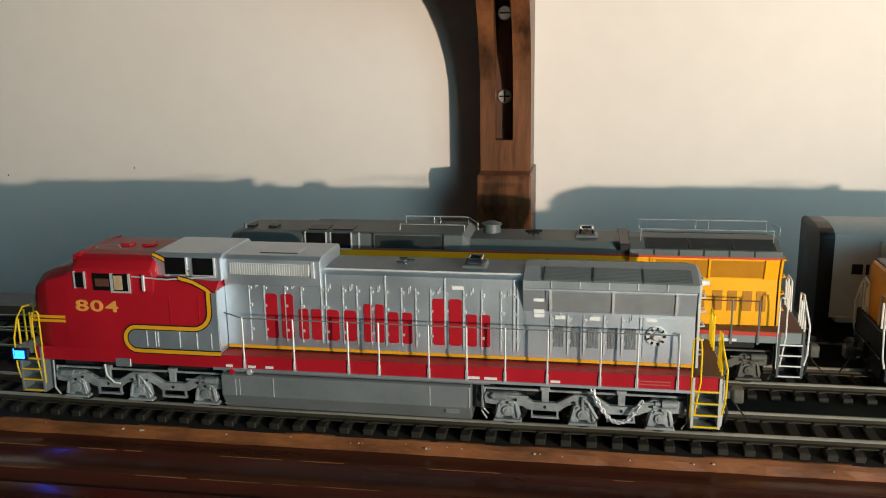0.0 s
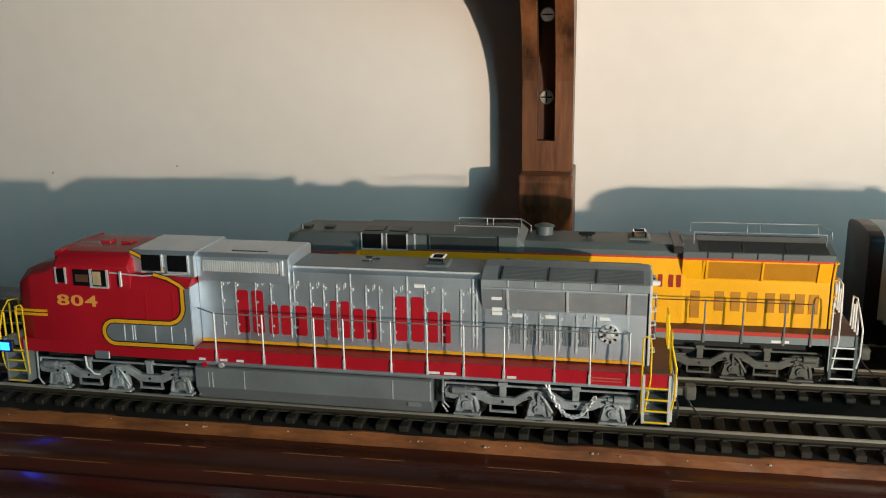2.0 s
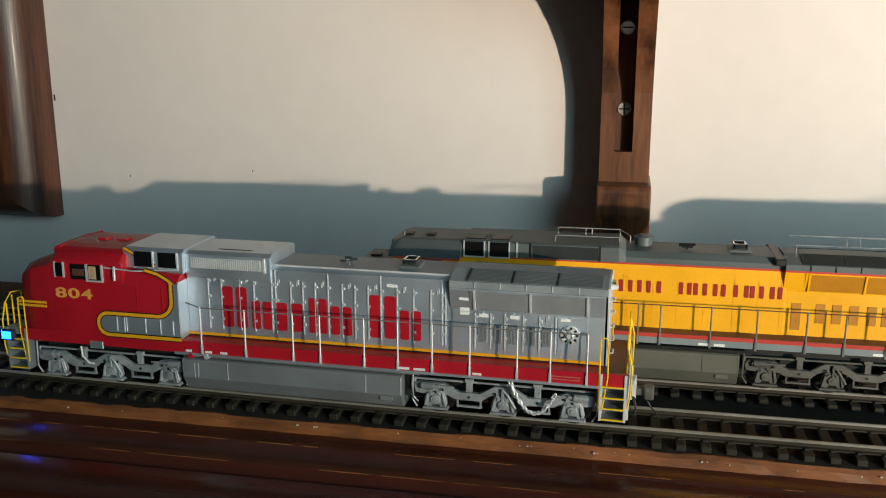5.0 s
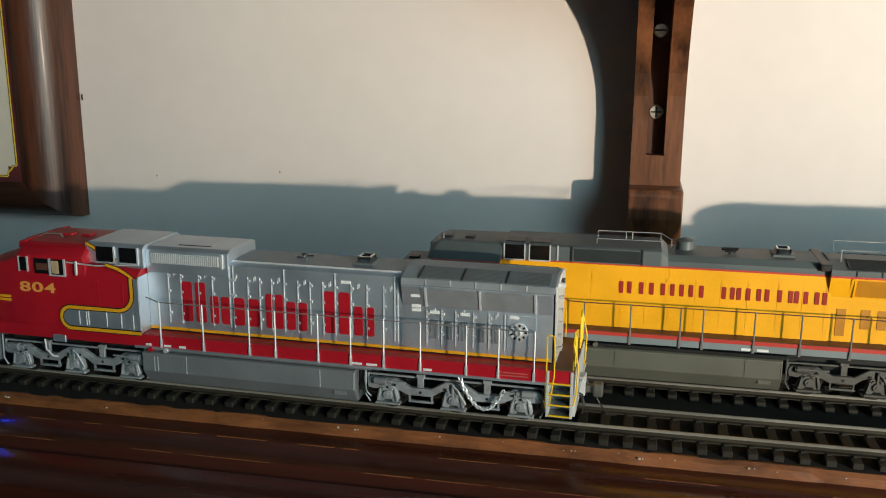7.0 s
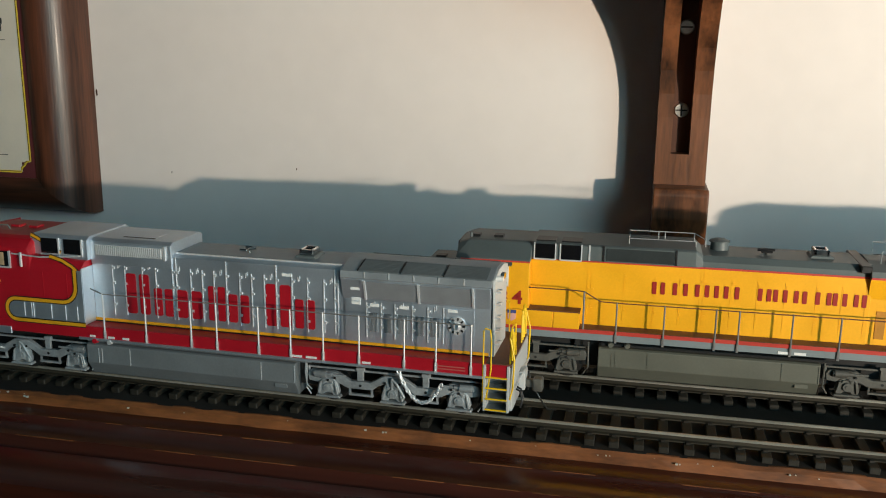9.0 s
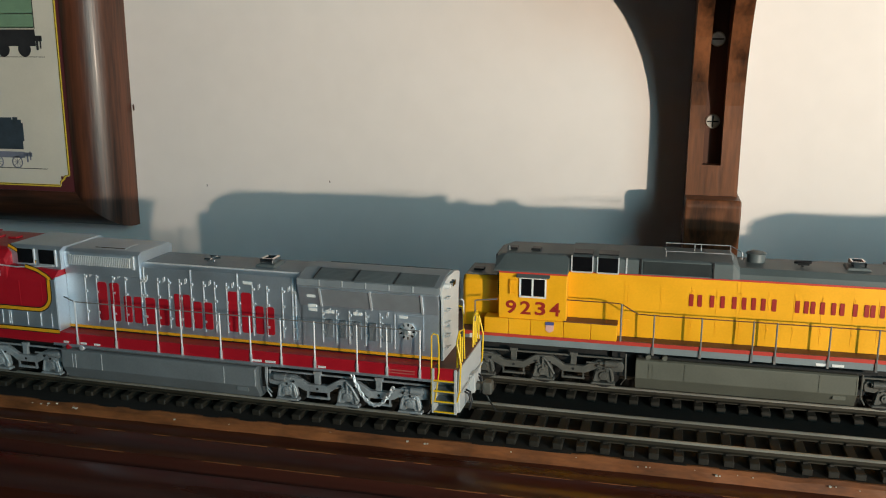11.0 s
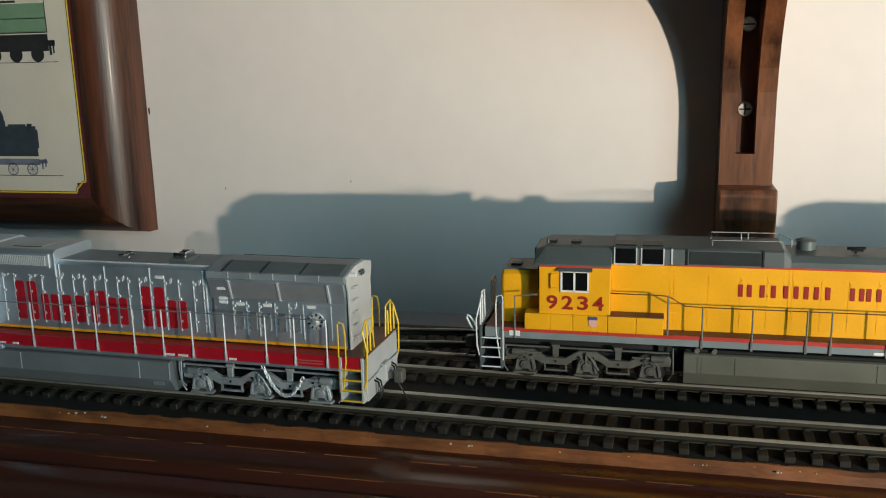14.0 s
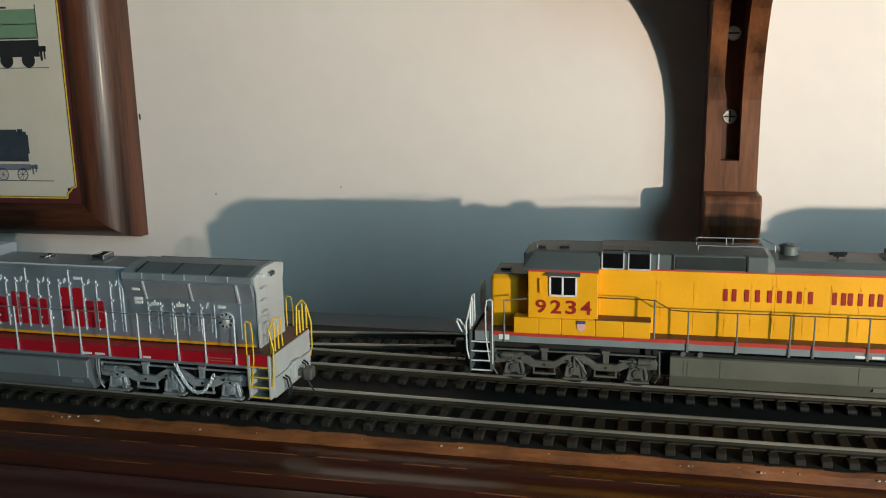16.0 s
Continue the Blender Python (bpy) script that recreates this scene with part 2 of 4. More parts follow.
def bracket():
    root = thing("shelf_bracket", 0, WALL, 0, "stained wooden shelf bracket with a screw slot, fixed to the wall", "bracket")
    x0, x1 = 0.0945, 0.1215
    s0, s1 = 0.1025, 0.1120
    front = -0.028
    def stem(bm, xa, xb):
        # side outline (y, z) of one cheek, with the arc to the front at the top
        out = [(0, 0.048), (front, 0.048), (front, 0.086)]
        for k in range(1, 13):
            a = k / 12 * math.pi / 2
            out.append((front - 0.11 * (1 - math.cos(a)), 0.086 + 0.095 * math.sin(a)))
        out += [(front - 0.11, 0.26), (0, 0.26)]
        prism(bm, out, xa, xb, "x")
        return bm
    part("cheek", stem(NB(), x0, s0), M["bracketwood"], root)
    part("cheek", stem(NB(), s1, x1), M["bracketwood"], root)
    part("slot_back", box(NB(), s0, s1, -0.019, 0, 0.066, 0.26), M["slot"], root)
    bm = box(NB(), s0, s1, front, 0, 0.048, 0.0665)
    part("stem_block", bm, M["bracketwood"], root)
    bm = prism(NB(), [(0, 0.008), (-0.030, 0.008), (-0.0385, 0.018), (-0.0435, 0.034), (-0.0440, 0.047), (-0.0425, 0.0500), (0, 0.0500)], x0 - 0.0002, x1 + 0.0014, "x", 0.0009, 2)
    part("foot", bm, M["bracketwood"], root)
    for z, cross in ((0.1328, False), (0.0893, True)):
        bm = NB()
        disc(bm, (0.1068, -0.019, z), 0.0040, -0.0012, "y", 24, 0.0034)
        sc = part("screw", bm, M["zinc"], root, "zinc-plated screw head")
        bm = NB()
        box(bm, 0.1068 - 0.003, 0.1068 + 0.003, -0.0205, -0.0198, z - 0.0004, z + 0.0004)
        if cross:
            box(bm, 0.1068 - 0.0004, 0.1068 + 0.0004, -0.0206, -0.0198, z - 0.003, z + 0.003)
        part("drive_slot", bm, M["dark"], sc)
    tagged(part("wall_shelf", box(NB(), -1.2, 1.2, WALL - 0.17, WALL, 0.2602, 0.285, 0.001), M["oak"]), "stained wooden wall shelf on a bracket", "shelf")


def picture():
    root = thing("picture_frame", -0.257, WALL, 0.012, "dark wooden picture frame with a cream railway print", "picture")
    w, h = 0.34, 0.46
    prof = [(0, 0), (0.0004, -0.009), (0.0025, -0.0165), (0.0065, -0.0225), (0.0115, -0.0262), (0.0165, -0.0272), (0.0205, -0.0258), (0.0230, -0.0240), (0.0240, -0.0235), (0.0240, 0)]
    # four mitred rails
    def rail(corner_a, corner_b, dir_in_a, dir_in_b):
        bm = NB()
        A = [bm.verts.new((corner_a[0] + dir_in_a[0] * p[0], p[1], corner_a[1] + dir_in_a[1] * p[0])) for p in prof]
        B = [bm.verts.new((corner_b[0] + dir_in_b[0] * p[0], p[1], corner_b[1] + dir_in_b[1] * p[0])) for p in prof]
        n = len(prof)
        for i in range(n):
            bm.faces.new((A[i], A[(i + 1) % n], B[(i + 1) % n], B[i]))
        bm.faces.new(A); bm.faces.new(B[::-1])
        bmesh.ops.recalc_face_normals(bm, faces=bm.faces[:])
        return bm
    c = [(0, 0), (0, h), (-w, h), (-w, 0)]
    d = [(-1.27, 1), (-1.27, -1), (1.27, -1), (1.27, 1)]
    for i in range(4):
        j = (i + 1) % 4
        part("moulding", rail(c[i], c[j], d[i], d[j]), M["frame_v"] if i % 2 == 0 else M["frame_h"], root, smooth=True)
    pr = part("print", box(NB(), -w + 0.0300, -0.0300, -0.0225, -0.001, 0.0236, h - 0.0236), M["paper"], root, "cream printed sheet")
    return root, pr


supports()
TRACK_A, TRACK_B = -0.0465, -0.0015
FRONT = [(-0.9, -0.0352), (-0.30, -0.0362), (0.05, -0.0470), (0.9, -0.0470)]
track_line(FRONT, "front_track", "model railway track with dark ties and bright rails")
track_line([(-0.9, 0.012), (-0.30, 0.012), (-0.075, 0.0030), (0.0, 0.0), (0.06, TRACK_B), (0.9, TRACK_B)], "middle_track", "model railway track curving slightly towards the back")
track_line([(-0.24, 0.010), (-0.083, 0.0268), (-0.017, 0.0345), (0.06, 0.0415), (0.15, 0.0450), (0.9, 0.0460)], "rear_track", "model railway siding joining the middle track")
M["frame_v"] = M["oak"]
M["bracketwood"] = mat("bracket_wood", (0.155, 0.054, 0.020), 0.45, vary=0.85, scale=60, fine=500, bump=0.6, stretch=(1, 1, 0.12), coat=0.08)
M["frame_h"] = mat("stained_wood_lengthwise", (0.095, 0.030, 0.014), 0.46, vary=0.75, scale=90, fine=700, bump=0.45, stretch=(0.06, 1, 1), coat=0.05)
M["paper"] = mat("cream_paper", (0.62, 0.57, 0.48), 0.6, vary=0.05, scale=40, fine=700, bump=0.05)
bracket()
FRAME, PRINT = picture()


def crumbs():
    rnd = random.Random(11)
    bm = NB()
    for k in range(46):
        x = rnd.uniform(-0.25, 0.30)
        y = rnd.uniform(-0.0660, -0.0642)
        r = rnd.uniform(0.00012, 0.00034)
        z = BED - 0.0006 - (abs(y) - 0.0639) * 0.5 + r * 0.5
        box(bm, x - r, x + r * 1.3, y - r, y + r, z - r * 0.8, z + r * 0.6)
    tagged(part("plaster_crumbs", bm, M["paper"]), "tiny pale crumbs lying along the board edge", "crumbs", kind="stuff")


# ---- locomotives: all sizes in millimetres, nose at x = 0 ----
MM = 0.001
M["silver"] = mat("silver_paint", (0.66, 0.735, 0.81), 0.49, metal=0.90, vary=0.10, scale=60, fine=1400, bump=0.06)
# bright silver parts, and painted highlights on the hood's door edges
M["silver_hi"] = mat("bright_silver_and_highlight", (0.74, 0.75, 0.76), 0.45, metal=0.5, vary=0.1, scale=200, fine=1500, bump=0.05)
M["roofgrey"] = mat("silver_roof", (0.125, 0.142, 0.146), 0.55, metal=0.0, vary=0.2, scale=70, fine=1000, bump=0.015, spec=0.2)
M["red"] = mat("warm_red_paint", (0.43, 0.008, 0.018), 0.42, vary=0.12, scale=60, fine=1200, bump=0.05)
M["stripe"] = mat("yellow_stripe", (0.78, 0.36, 0.015), 0.4, vary=0.08, scale=150, fine=1500, bump=0.03)
M["black"] = mat("black_paint", (0.012, 0.012, 0.013), 0.45, vary=0.3, scale=150, fine=1200)
M["glass"] = mat("dark_window", (0.006, 0.006, 0.007), 0.12, vary=0.2, bump=0.0)
M["greytruck"] = mat("grey_truck_casting", (0.40, 0.42, 0.43), 0.5, metal=0.4, vary=0.35, scale=160, fine=1300, bump=0.35)
M["underblack"] = mat("underframe_black", (0.012, 0.012, 0.012), 0.7, vary=0.4, scale=150, fine=1200)
M["wheel"] = mat("blackened_wheel", (0.09, 0.085, 0.08), 0.35, metal=0.8, vary=0.3, scale=200)
M["yellowrail"] = mat("yellow_handrail", (0.90, 0.56, 0.008), 0.4, vary=0.06, scale=200, fine=1500, bump=0.03)
M["yellow"] = mat("armour_yellow", (0.88, 0.41, 0.008), 0.42, vary=0.10, scale=60, fine=1300, bump=0.06)
M["ochre"] = mat("ochre_vent", (0.46, 0.19, 0.008), 0.5, vary=0.15, scale=150, fine=1500, bump=0.2)
M["harbour"] = mat("harbour_grey", (0.085, 0.104, 0.106), 0.5, vary=0.12, scale=60, fine=1200, bump=0.015)
M["sillgrey"] = mat("sill_grey", (0.20, 0.235, 0.245), 0.45, vary=0.12, scale=80, fine=1200, bump=0.05)
M["warm_truck"] = mat("warm_grey_truck", (0.105, 0.100, 0.086), 0.55, vary=0.3, scale=160, fine=1300, bump=0.35)
M["signal_red"] = mat("signal_red", (0.50, 0.045, 0.03), 0.45, vary=0.08, scale=150, fine=1500, bump=0.03)
M["deckbrown"] = mat("brown_deck", (0.13, 0.05, 0.03), 0.6, vary=0.3, scale=150, fine=1200)
M["postgrey"] = mat("grey_handrail", (0.17, 0.165, 0.16), 0.45, vary=0.1, scale=200, fine=1500)
M["white"] = mat("white_paint", (0.78, 0.78, 0.76), 0.4, vary=0.06, scale=200, fine=1500, bump=0.03)
M["chrome"] = mat("bright_metal", (0.80, 0.80, 0.80), 0.16, metal=1.0, vary=0.1, scale=300, bump=0.03)
M["screen"] = mat("radiator_screen", (0.34, 0.36, 0.38), 0.5, metal=0.5, vary=0.10, scale=200, fine=2500, bump=0.15)
M["orange"] = mat("orange_paint", (0.75, 0.31, 0.02), 0.45, vary=0.12, scale=60, fine=1300, bump=0.06)
M["blueled"] = mat("blue_led", (0.01, 0.05, 0.3), 0.3, vary=0.0, bump=0.0, emit=(0.0, 0.045, 1.0), glow=25.0)
M["pink"] = mat("faded_red_sill", (0.40, 0.10, 0.085), 0.45, vary=0.1, scale=150, fine=1500, bump=0.03)


def Bm(*boxes, bevel=0.0):
    bm = NB()
    for b in boxes:
        box(bm, *[v * MM for v in b], bevel * MM)
    return bm


def pr(outline, a0, a1, axis="y", bevel=0.0, seg=1, bm=None):
    return prism(bm or NB(), [(p[0] * MM, p[1] * MM) for p in outline], a0 * MM, a1 * MM, axis, bevel * MM, seg)


def rod(pts, r, sides=6, bm=None, closed=False):
    return tube(bm or NB(), [[c * MM for c in p] for p in pts], r * MM, sides, closed)


def dsc(c, r, d, axis="y", sides=20, r2=None, bm=None):
    return disc(bm or NB(), [v * MM for v in c], r * MM, d * MM, axis, sides, None if r2 is None else r2 * MM)


def loft(sections, bevel=0.0):
    """A body through cross sections (x, [(half width, z), ...] from the bottom to the top), alike on both sides."""
    bm = NB()
    rings = []
    for x, prof in sections:
        pts = [(-w, z) for w, z in prof] + [(w, z) for w, z in reversed(prof)]
        rings.append([bm.verts.new((x * MM, p[0] * MM, p[1] * MM)) for p in pts])
    n = len(rings[0])
    for a, b in zip(rings, rings[1:]):
        for k in range(n):
            bm.faces.new((a[k], a[(k + 1) % n], b[(k + 1) % n], b[k]))
    bm.faces.new(rings[0][::-1])
    bm.faces.new(rings[-1])
    bmesh.ops.recalc_face_normals(bm, faces=bm.faces[:])
    if bevel:
        bmesh.ops.bevel(bm, geom=bm.edges[:], offset=bevel * MM, segments=2, affect="EDGES", profile=0.5)
    return bm


def ribbon(pts, width, y, depth=0.14, bm=None):
    """A flat painted band on a side: a line of (x, z), its width, and the plane y that it lies on."""
    bm = bm or NB()
    P = [Vector(p) for p in pts]
    L, R = [], []
    for i, p in enumerate(P):
        d = (P[min(i + 1, len(P) - 1)] - P[max(i - 1, 0)]).normalized()
        nrm = Vector((-d.y, d.x)) * (width / 2)
        L.append(p + nrm); R.append(p - nrm)
    def v(q, yy):
        return bm.verts.new((q.x * MM, yy * MM, q.y * MM))
    l0, r0 = [v(q, y) for q in L], [v(q, y) for q in R]
    l1, r1 = [v(q, y - depth) for q in L], [v(q, y - depth) for q in R]
    for i in range(len(P) - 1):
        for a, b in ((l1, r1), (l0, l1), (r1, r0)):
            bm.faces.new((a[i], b[i], b[i + 1], a[i + 1]))
    bm.faces.new((l0[0], r0[0], r1[0], l1[0])); bm.faces.new((l0[-1], l1[-1], r1[-1], r0[-1]))
    bmesh.ops.recalc_face_normals(bm, faces=bm.faces[:])
    return bm


def arc(cx, cz, r, a0, a1, n=10):
    return [(cx + r * math.cos(radians(a0 + (a1 - a0) * k / n)), cz + r * math.sin(radians(a0 + (a1 - a0) * k / n))) for k in range(n + 1)]


def figures(text, x0, x1, z0, z1, y, material, parent, name="number", heavy=0.0):
    """Raised numerals of the built-in font, set upright on a side facing -y."""
    cu = bpy.data.curves.new(name, "FONT")
    cu.body = text
    cu.extrude = 0.02
    cu.offset = heavy
    ob = new(name, cu)
    me = bpy.data.meshes.new_from_object(ob)
    bpy.data.objects.remove(ob)
    co = np.empty(len(me.vertices) * 3)
    me.vertices.foreach_get("co", co)
    co = co.reshape(-1, 3)
    lo, hi = co.min(0), co.max(0)
    out = np.empty_like(co)
    out[:, 0] = (x0 + (co[:, 0] - lo[0]) / (hi[0] - lo[0]) * (x1 - x0)) * MM
    out[:, 2] = (z0 + (co[:, 1] - lo[1]) / (hi[1] - lo[1]) * (z1 - z0)) * MM
    out[:, 1] = (y - 0.16 * (co[:, 2] > 0)) * MM
    me.vertices.foreach_set("co", out.ravel())
    me.materials.clear()
    me.materials.append(material)
    o = new(name, me)
    o.parent = parent
    return o


def wheelset(parent, x):
    bm = NB()
    for s in (-1, 1):
        dsc((0, s * 7.2, 0), 6.3, s * 0.7, "y", 28, bm=bm)
        dsc((0, s * 7.9, 0), 5.8, s * 2.1, "y", 28, bm=bm)
        dsc((0, s * 10.0, 0), 1.8, s * 0.5, "y", 12, bm=bm)
    dsc((0, -7.5, 0), 1.2, 15, "y", 10, bm=bm)
    o = part("wheelset", bm, M["wheel"], parent)
    o.location = (x * MM, 0, 5.8 * MM)
    return o


def truck(parent, axles, paint, label):
    """A three-axle truck: cast side frames that sag between the axles, journal boxes on foot plates, brake cylinders and hangers."""
    a, b, c = axles
    root = part("truck", Bm((a - 6, c + 6, -6, 6, 7, 12)), M["underblack"], parent, label)
    m1, m2 = (a + b) / 2, (b + c) / 2
    for s in (-1, 1):
        y0, y1 = sorted((s * 12.8, s * 14.8))
        top = [(a - 7.6, 11.0), (a - 6.6, 12.4), (a + 2.6, 12.4), (a + 4.6, 11.4), (m1 - 3.8, 9.7), (m1 + 3.6, 9.7), (b - 5.0, 11.6), (b - 3.0, 12.7), (b + 3.0, 12.7), (b + 5.0, 11.6), (m2 - 3.6, 9.7), (m2 + 3.8, 9.7), (c - 4.6, 11.4), (c - 2.6, 12.4), (c + 6.6, 12.4), (c + 7.6, 11.0)]
        low = [(c + 7.2, 8.6), (c + 4.4, 8.2), (c - 4.4, 8.2), (c - 6.2, 7.2), (m2 + 4.4, 6.9), (m2 - 4.2, 6.9), (b + 5.4, 8.6), (b + 3.2, 9.6), (b - 3.2, 9.6), (b - 5.4, 8.6), (m1 + 4.2, 6.9), (m1 - 4.4, 6.9), (a + 6.2, 7.2), (a + 4.4, 8.2), (a - 4.4, 8.2), (a - 7.2, 8.6)]
        fr = part("side_frame", pr(top + low, y0, y1, "y", 0.22), paint, root)
        part("top_bar", Bm((a - 7.4, c + 7.4, s * 13.6 - 0.35, s * 13.6 + 0.35, 13.0, 13.7), (a - 7.8, a - 7.1, s * 13.6 - 0.5, s * 13.6 + 0.5, 9.8, 13.7), (c + 7.1, c + 7.8, s * 13.6 - 0.5, s * 13.6 + 0.5, 9.8, 13.7), bevel=0.15), paint, fr)
        for x in axles:
            # swollen box with two slanted shoulders, a round cap and a foot plate
            bm = pr([(x - 3.6, 3.9), (x - 1.7, 3.9), (x - 1.2, 4.7), (x + 1.2, 4.7), (x + 1.7, 3.9), (x + 3.6, 3.9), (x + 4.2, 5.2), (x + 3.4, 8.6), (x + 2.0, 9.9), (x - 2.0, 9.9), (x - 3.4, 8.6), (x - 4.2, 5.2)], *sorted((s * 13.4, s * 15.2)), "y", 0.25)
            for dx in (-1, 1):
                pr([(x + dx * 2.3, 9.0), (x + dx * 3.0, 8.6), (x + dx * 3.9, 4.4), (x + dx * 3.1, 4.4)], *sorted((s * 15.0, s * 15.8)), "y", 0.12, bm=bm)
                pr([(x + dx * 0.5, 9.2), (x + dx * 1.7, 9.2), (x + dx * 2.2, 8.2), (x + dx * 1.2, 8.2)], *sorted((s * 15.0, s * 15.7)), "y", 0.1, bm=bm)
            part("journal_box", bm, paint, fr)
            bm = dsc((x, s * 15.1, 6.7), 1.75, s * 0.8, "y", 18, 1.5)
            dsc((x, s * 15.9, 6.7), 0.7, s * 0.25, "y", 10, bm=bm)
            part("journal_cap", bm, paint, fr, smooth=True)
            part("foot_plate", pr([(x - 4.6, 3.1), (x + 4.6, 3.1), (x + 4.2, 3.9), (x - 4.2, 3.9)], *sorted((s * 13.0, s * 15.9)), "y", 0.12), paint, fr)
            for dx in (-2.6, 0, 2.6):
                part("bolt", dsc((x + dx, s * 15.1, 9.4 if dx == 0 else 10.4), 0.42, s * 0.5, "y", 8), M["underblack"], fr)
        for x, dr in ((a, 1), (c, -1)):
            bm = dsc((x - dr * 4.6, s * 15.3, 11.5), 1.3, dr * 4.2, "x", 16)
            dsc((x - dr * 5.2, s * 15.3, 11.5), 0.9, dr * 0.7, "x", 14, bm=bm)
            dsc((x - dr * 0.4, s * 15.3, 11.5), 0.75, dr * 2.0, "x", 10, bm=bm)
            dsc((x + dr * 1.6, s * 15.3, 11.5), 0.4, dr * 5.0, "x", 8, bm=bm)
            part("brake_cylinder", bm, paint, fr, smooth=True)
        # slanted damper beside the middle axle
        bm = rod([(b + 1.6, s * 15.6, 10.6), (b + 4.4, s * 15.6, 5.8)], 0.5, 10)
        rod([(b - 0.2, s * 15.6, 12.2), (b + 1.6, s * 15.6, 10.6)], 0.4, 8, bm)
        part("damper", bm, paint, fr, smooth=True)
        part("centre_strap", Bm((b - 0.5, b + 0.3, s * 15.4 - 0.4, s * 15.4 + 0.4, 7.2, 12.4), bevel=0.1), paint, fr)
        for x in (m1, m2):
            bm = Bm((x - 4.4, x + 4.4, s * 13.8 - 0.5, s * 13.8 + 0.5, 4.2, 4.9), (x - 4.4, x - 3.8, s * 13.8 - 0.4, s * 13.8 + 0.4, 4.2, 7.2), (x + 3.6, x + 4.2, s * 13.8 - 0.4, s * 13.8 + 0.4, 4.2, 7.2))
            part("brake_hanger", bm, paint, fr)
            bm = Bm((x - 1.5, x + 1.5, s * 14.2 - 0.6, s * 14.2 + 0.6, 13.6, 14.8), (x - 1.1, x + 1.1, s * 14.3 - 0.6, s * 14.3 + 0.6, 10.0, 13.8), bevel=0.12)
            part("pedestal", bm, paint, fr)
            part("bolt", dsc((x, s * 14.7, 8.3), 0.5, s * 0.3, "y", 10), M["underblack"], fr)
        for x, d in ((a - 8.0, -1), (c + 8.0, 1)):
            part("sand_pipe", rod([(x, s * 14.6, 15.8), (x + d * 0.2, s * 14.8, 6.0), (x - d * 1.4, s * 14.6, 3.4)], 0.34, 6), paint, fr)
    return root


def steps(parent, x0, x1, s, side, edge, well):
    """A flight of four open steps at a corner of the deck."""
    y0, y1 = sorted((s * 12.4, s * 18.0))
    yo = s * 17.7
    root = part("step_well", Bm((x0 + 0.4, x1 - 0.4, *sorted((s * 11.9, s * 12.5)), 5.6, 21.0)), well, parent)
    for x in (x0, x1 - 0.9):
        part("stringer", pr([(x, 5.3), (x + 0.9, 5.3), (x + 0.9, 21.6), (x, 21.6)], y0, y1, "y", 0.1), side, root)
    for z in (6.0, 9.8, 13.6, 17.4):
        st = part("tread", Bm((x0 + 0.7, x1 - 0.7, y0, y1, z - 0.6, z)), well, root)
        part("nosing", Bm((x0 + 0.7, x1 - 0.7, *sorted((s * 17.6, s * 18.1)), z - 0.35, z + 0.12)), edge, st)
    return root


def end_fittings(parent, x, dr, body, rail_paint, edge, well):
    """Pilot, coupler, steps and handrails of one end; dr: -1 for the front, 1 for the rear."""
    pil = part("pilot", pr([(-15.5, 5.2), (15.5, 5.2), (16.5, 9), (16.5, 21.4), (-16.5, 21.4), (-16.5, 9)], x - 0.8, x + 0.8, "x", 0.2), body, parent)
    bm = Bm((*sorted((x + dr * 0.8, x + dr * 3.0)), -3, 3, 8, 14.5), bevel=0.2)
    part("draft_box", bm, body, pil)
    bm = Bm((*sorted((x + dr * 2.0, x + dr * 6.0)), -1.2, 1.2, 8.6, 11.2), bevel=0.2)
    box(bm, *[v * MM for v in (*sorted((x + dr * 5.6, x + dr * 9.0)), -2.6, 1.8, 7.6, 12.2)], 0.5 * MM)
    cp = part("coupler", bm, M["warm_truck"], parent, "dull metal knuckle coupler")
    part("uncoupling_pin", rod([(x + dr * 6, -0.5, 8), (x + dr * 8, -1.0, 5), (x + dr * 11, -3.0, 2.0), (x + dr * 14, -3.2, 2.0)], 0.3), M["wheel"], cp)
    for i, y in enumerate((-9.5, -7.5, 7.5, 9.5)):
        part("air_hose", rod([(x + dr * 0.8, y, 11), (x + dr * 2.4, y, 10.2), (x + dr * 3.2, y, 7), (x + dr * 2.6, y, 4.2)], 0.38), M["black"], pil)
    part("lift_bar", rod([(x + dr * 1.5, -16, 13), (x + dr * 1.5, -6, 13), (x + dr * 2.6, -1, 14.8), (x + dr * 1.5, 6, 13), (x + dr * 1.5, 16, 13)], 0.28), body, pil)
    a, b = sorted((x, x - dr * 8.8))
    for s in (-1, 1):
        steps(parent, a, b, s, body, edge, well)
        y = s * 17.6
        inn, out = x - dr * 8.9, x + dr * 0.2
        bm = rod([(inn, y, 8.5), (inn, y, 22), (inn, y, 33.2), (inn + dr * 0.6, y, 34.0), (inn + dr * 2.2, y, 33.6), (inn + dr * 2.6, y, 30), (inn + dr * 2.6, y, 20), (inn + dr * 1.2, y, 9.5)], 0.28, 6)
        part("grab_rail", bm, rail_paint, parent)
        bm = rod([(out, y, 10), (out + dr * 0.9, y, 14), (out + dr * 1.2, y * 0.98, 24), (out - dr * 0.4, y * 0.96, 31.0), (out - dr * 0.4, y * 0.75, 34.0), (out - dr * 0.2, y * 0.42, 33.2), (out - dr * 0.2, y * 0.36, 22.0)], 0.32, 6)
        part("end_handrail", bm, rail_paint, parent)
        for f in (0.92, 0.72, 0.55):
            part("end_post", rod([(out - dr * 0.3, y * f, 21.8), (out - dr * 0.3, y * f, 33.0 - 2.4 * abs(f - 0.72) / 0.2)], 0.36), rail_paint, parent)


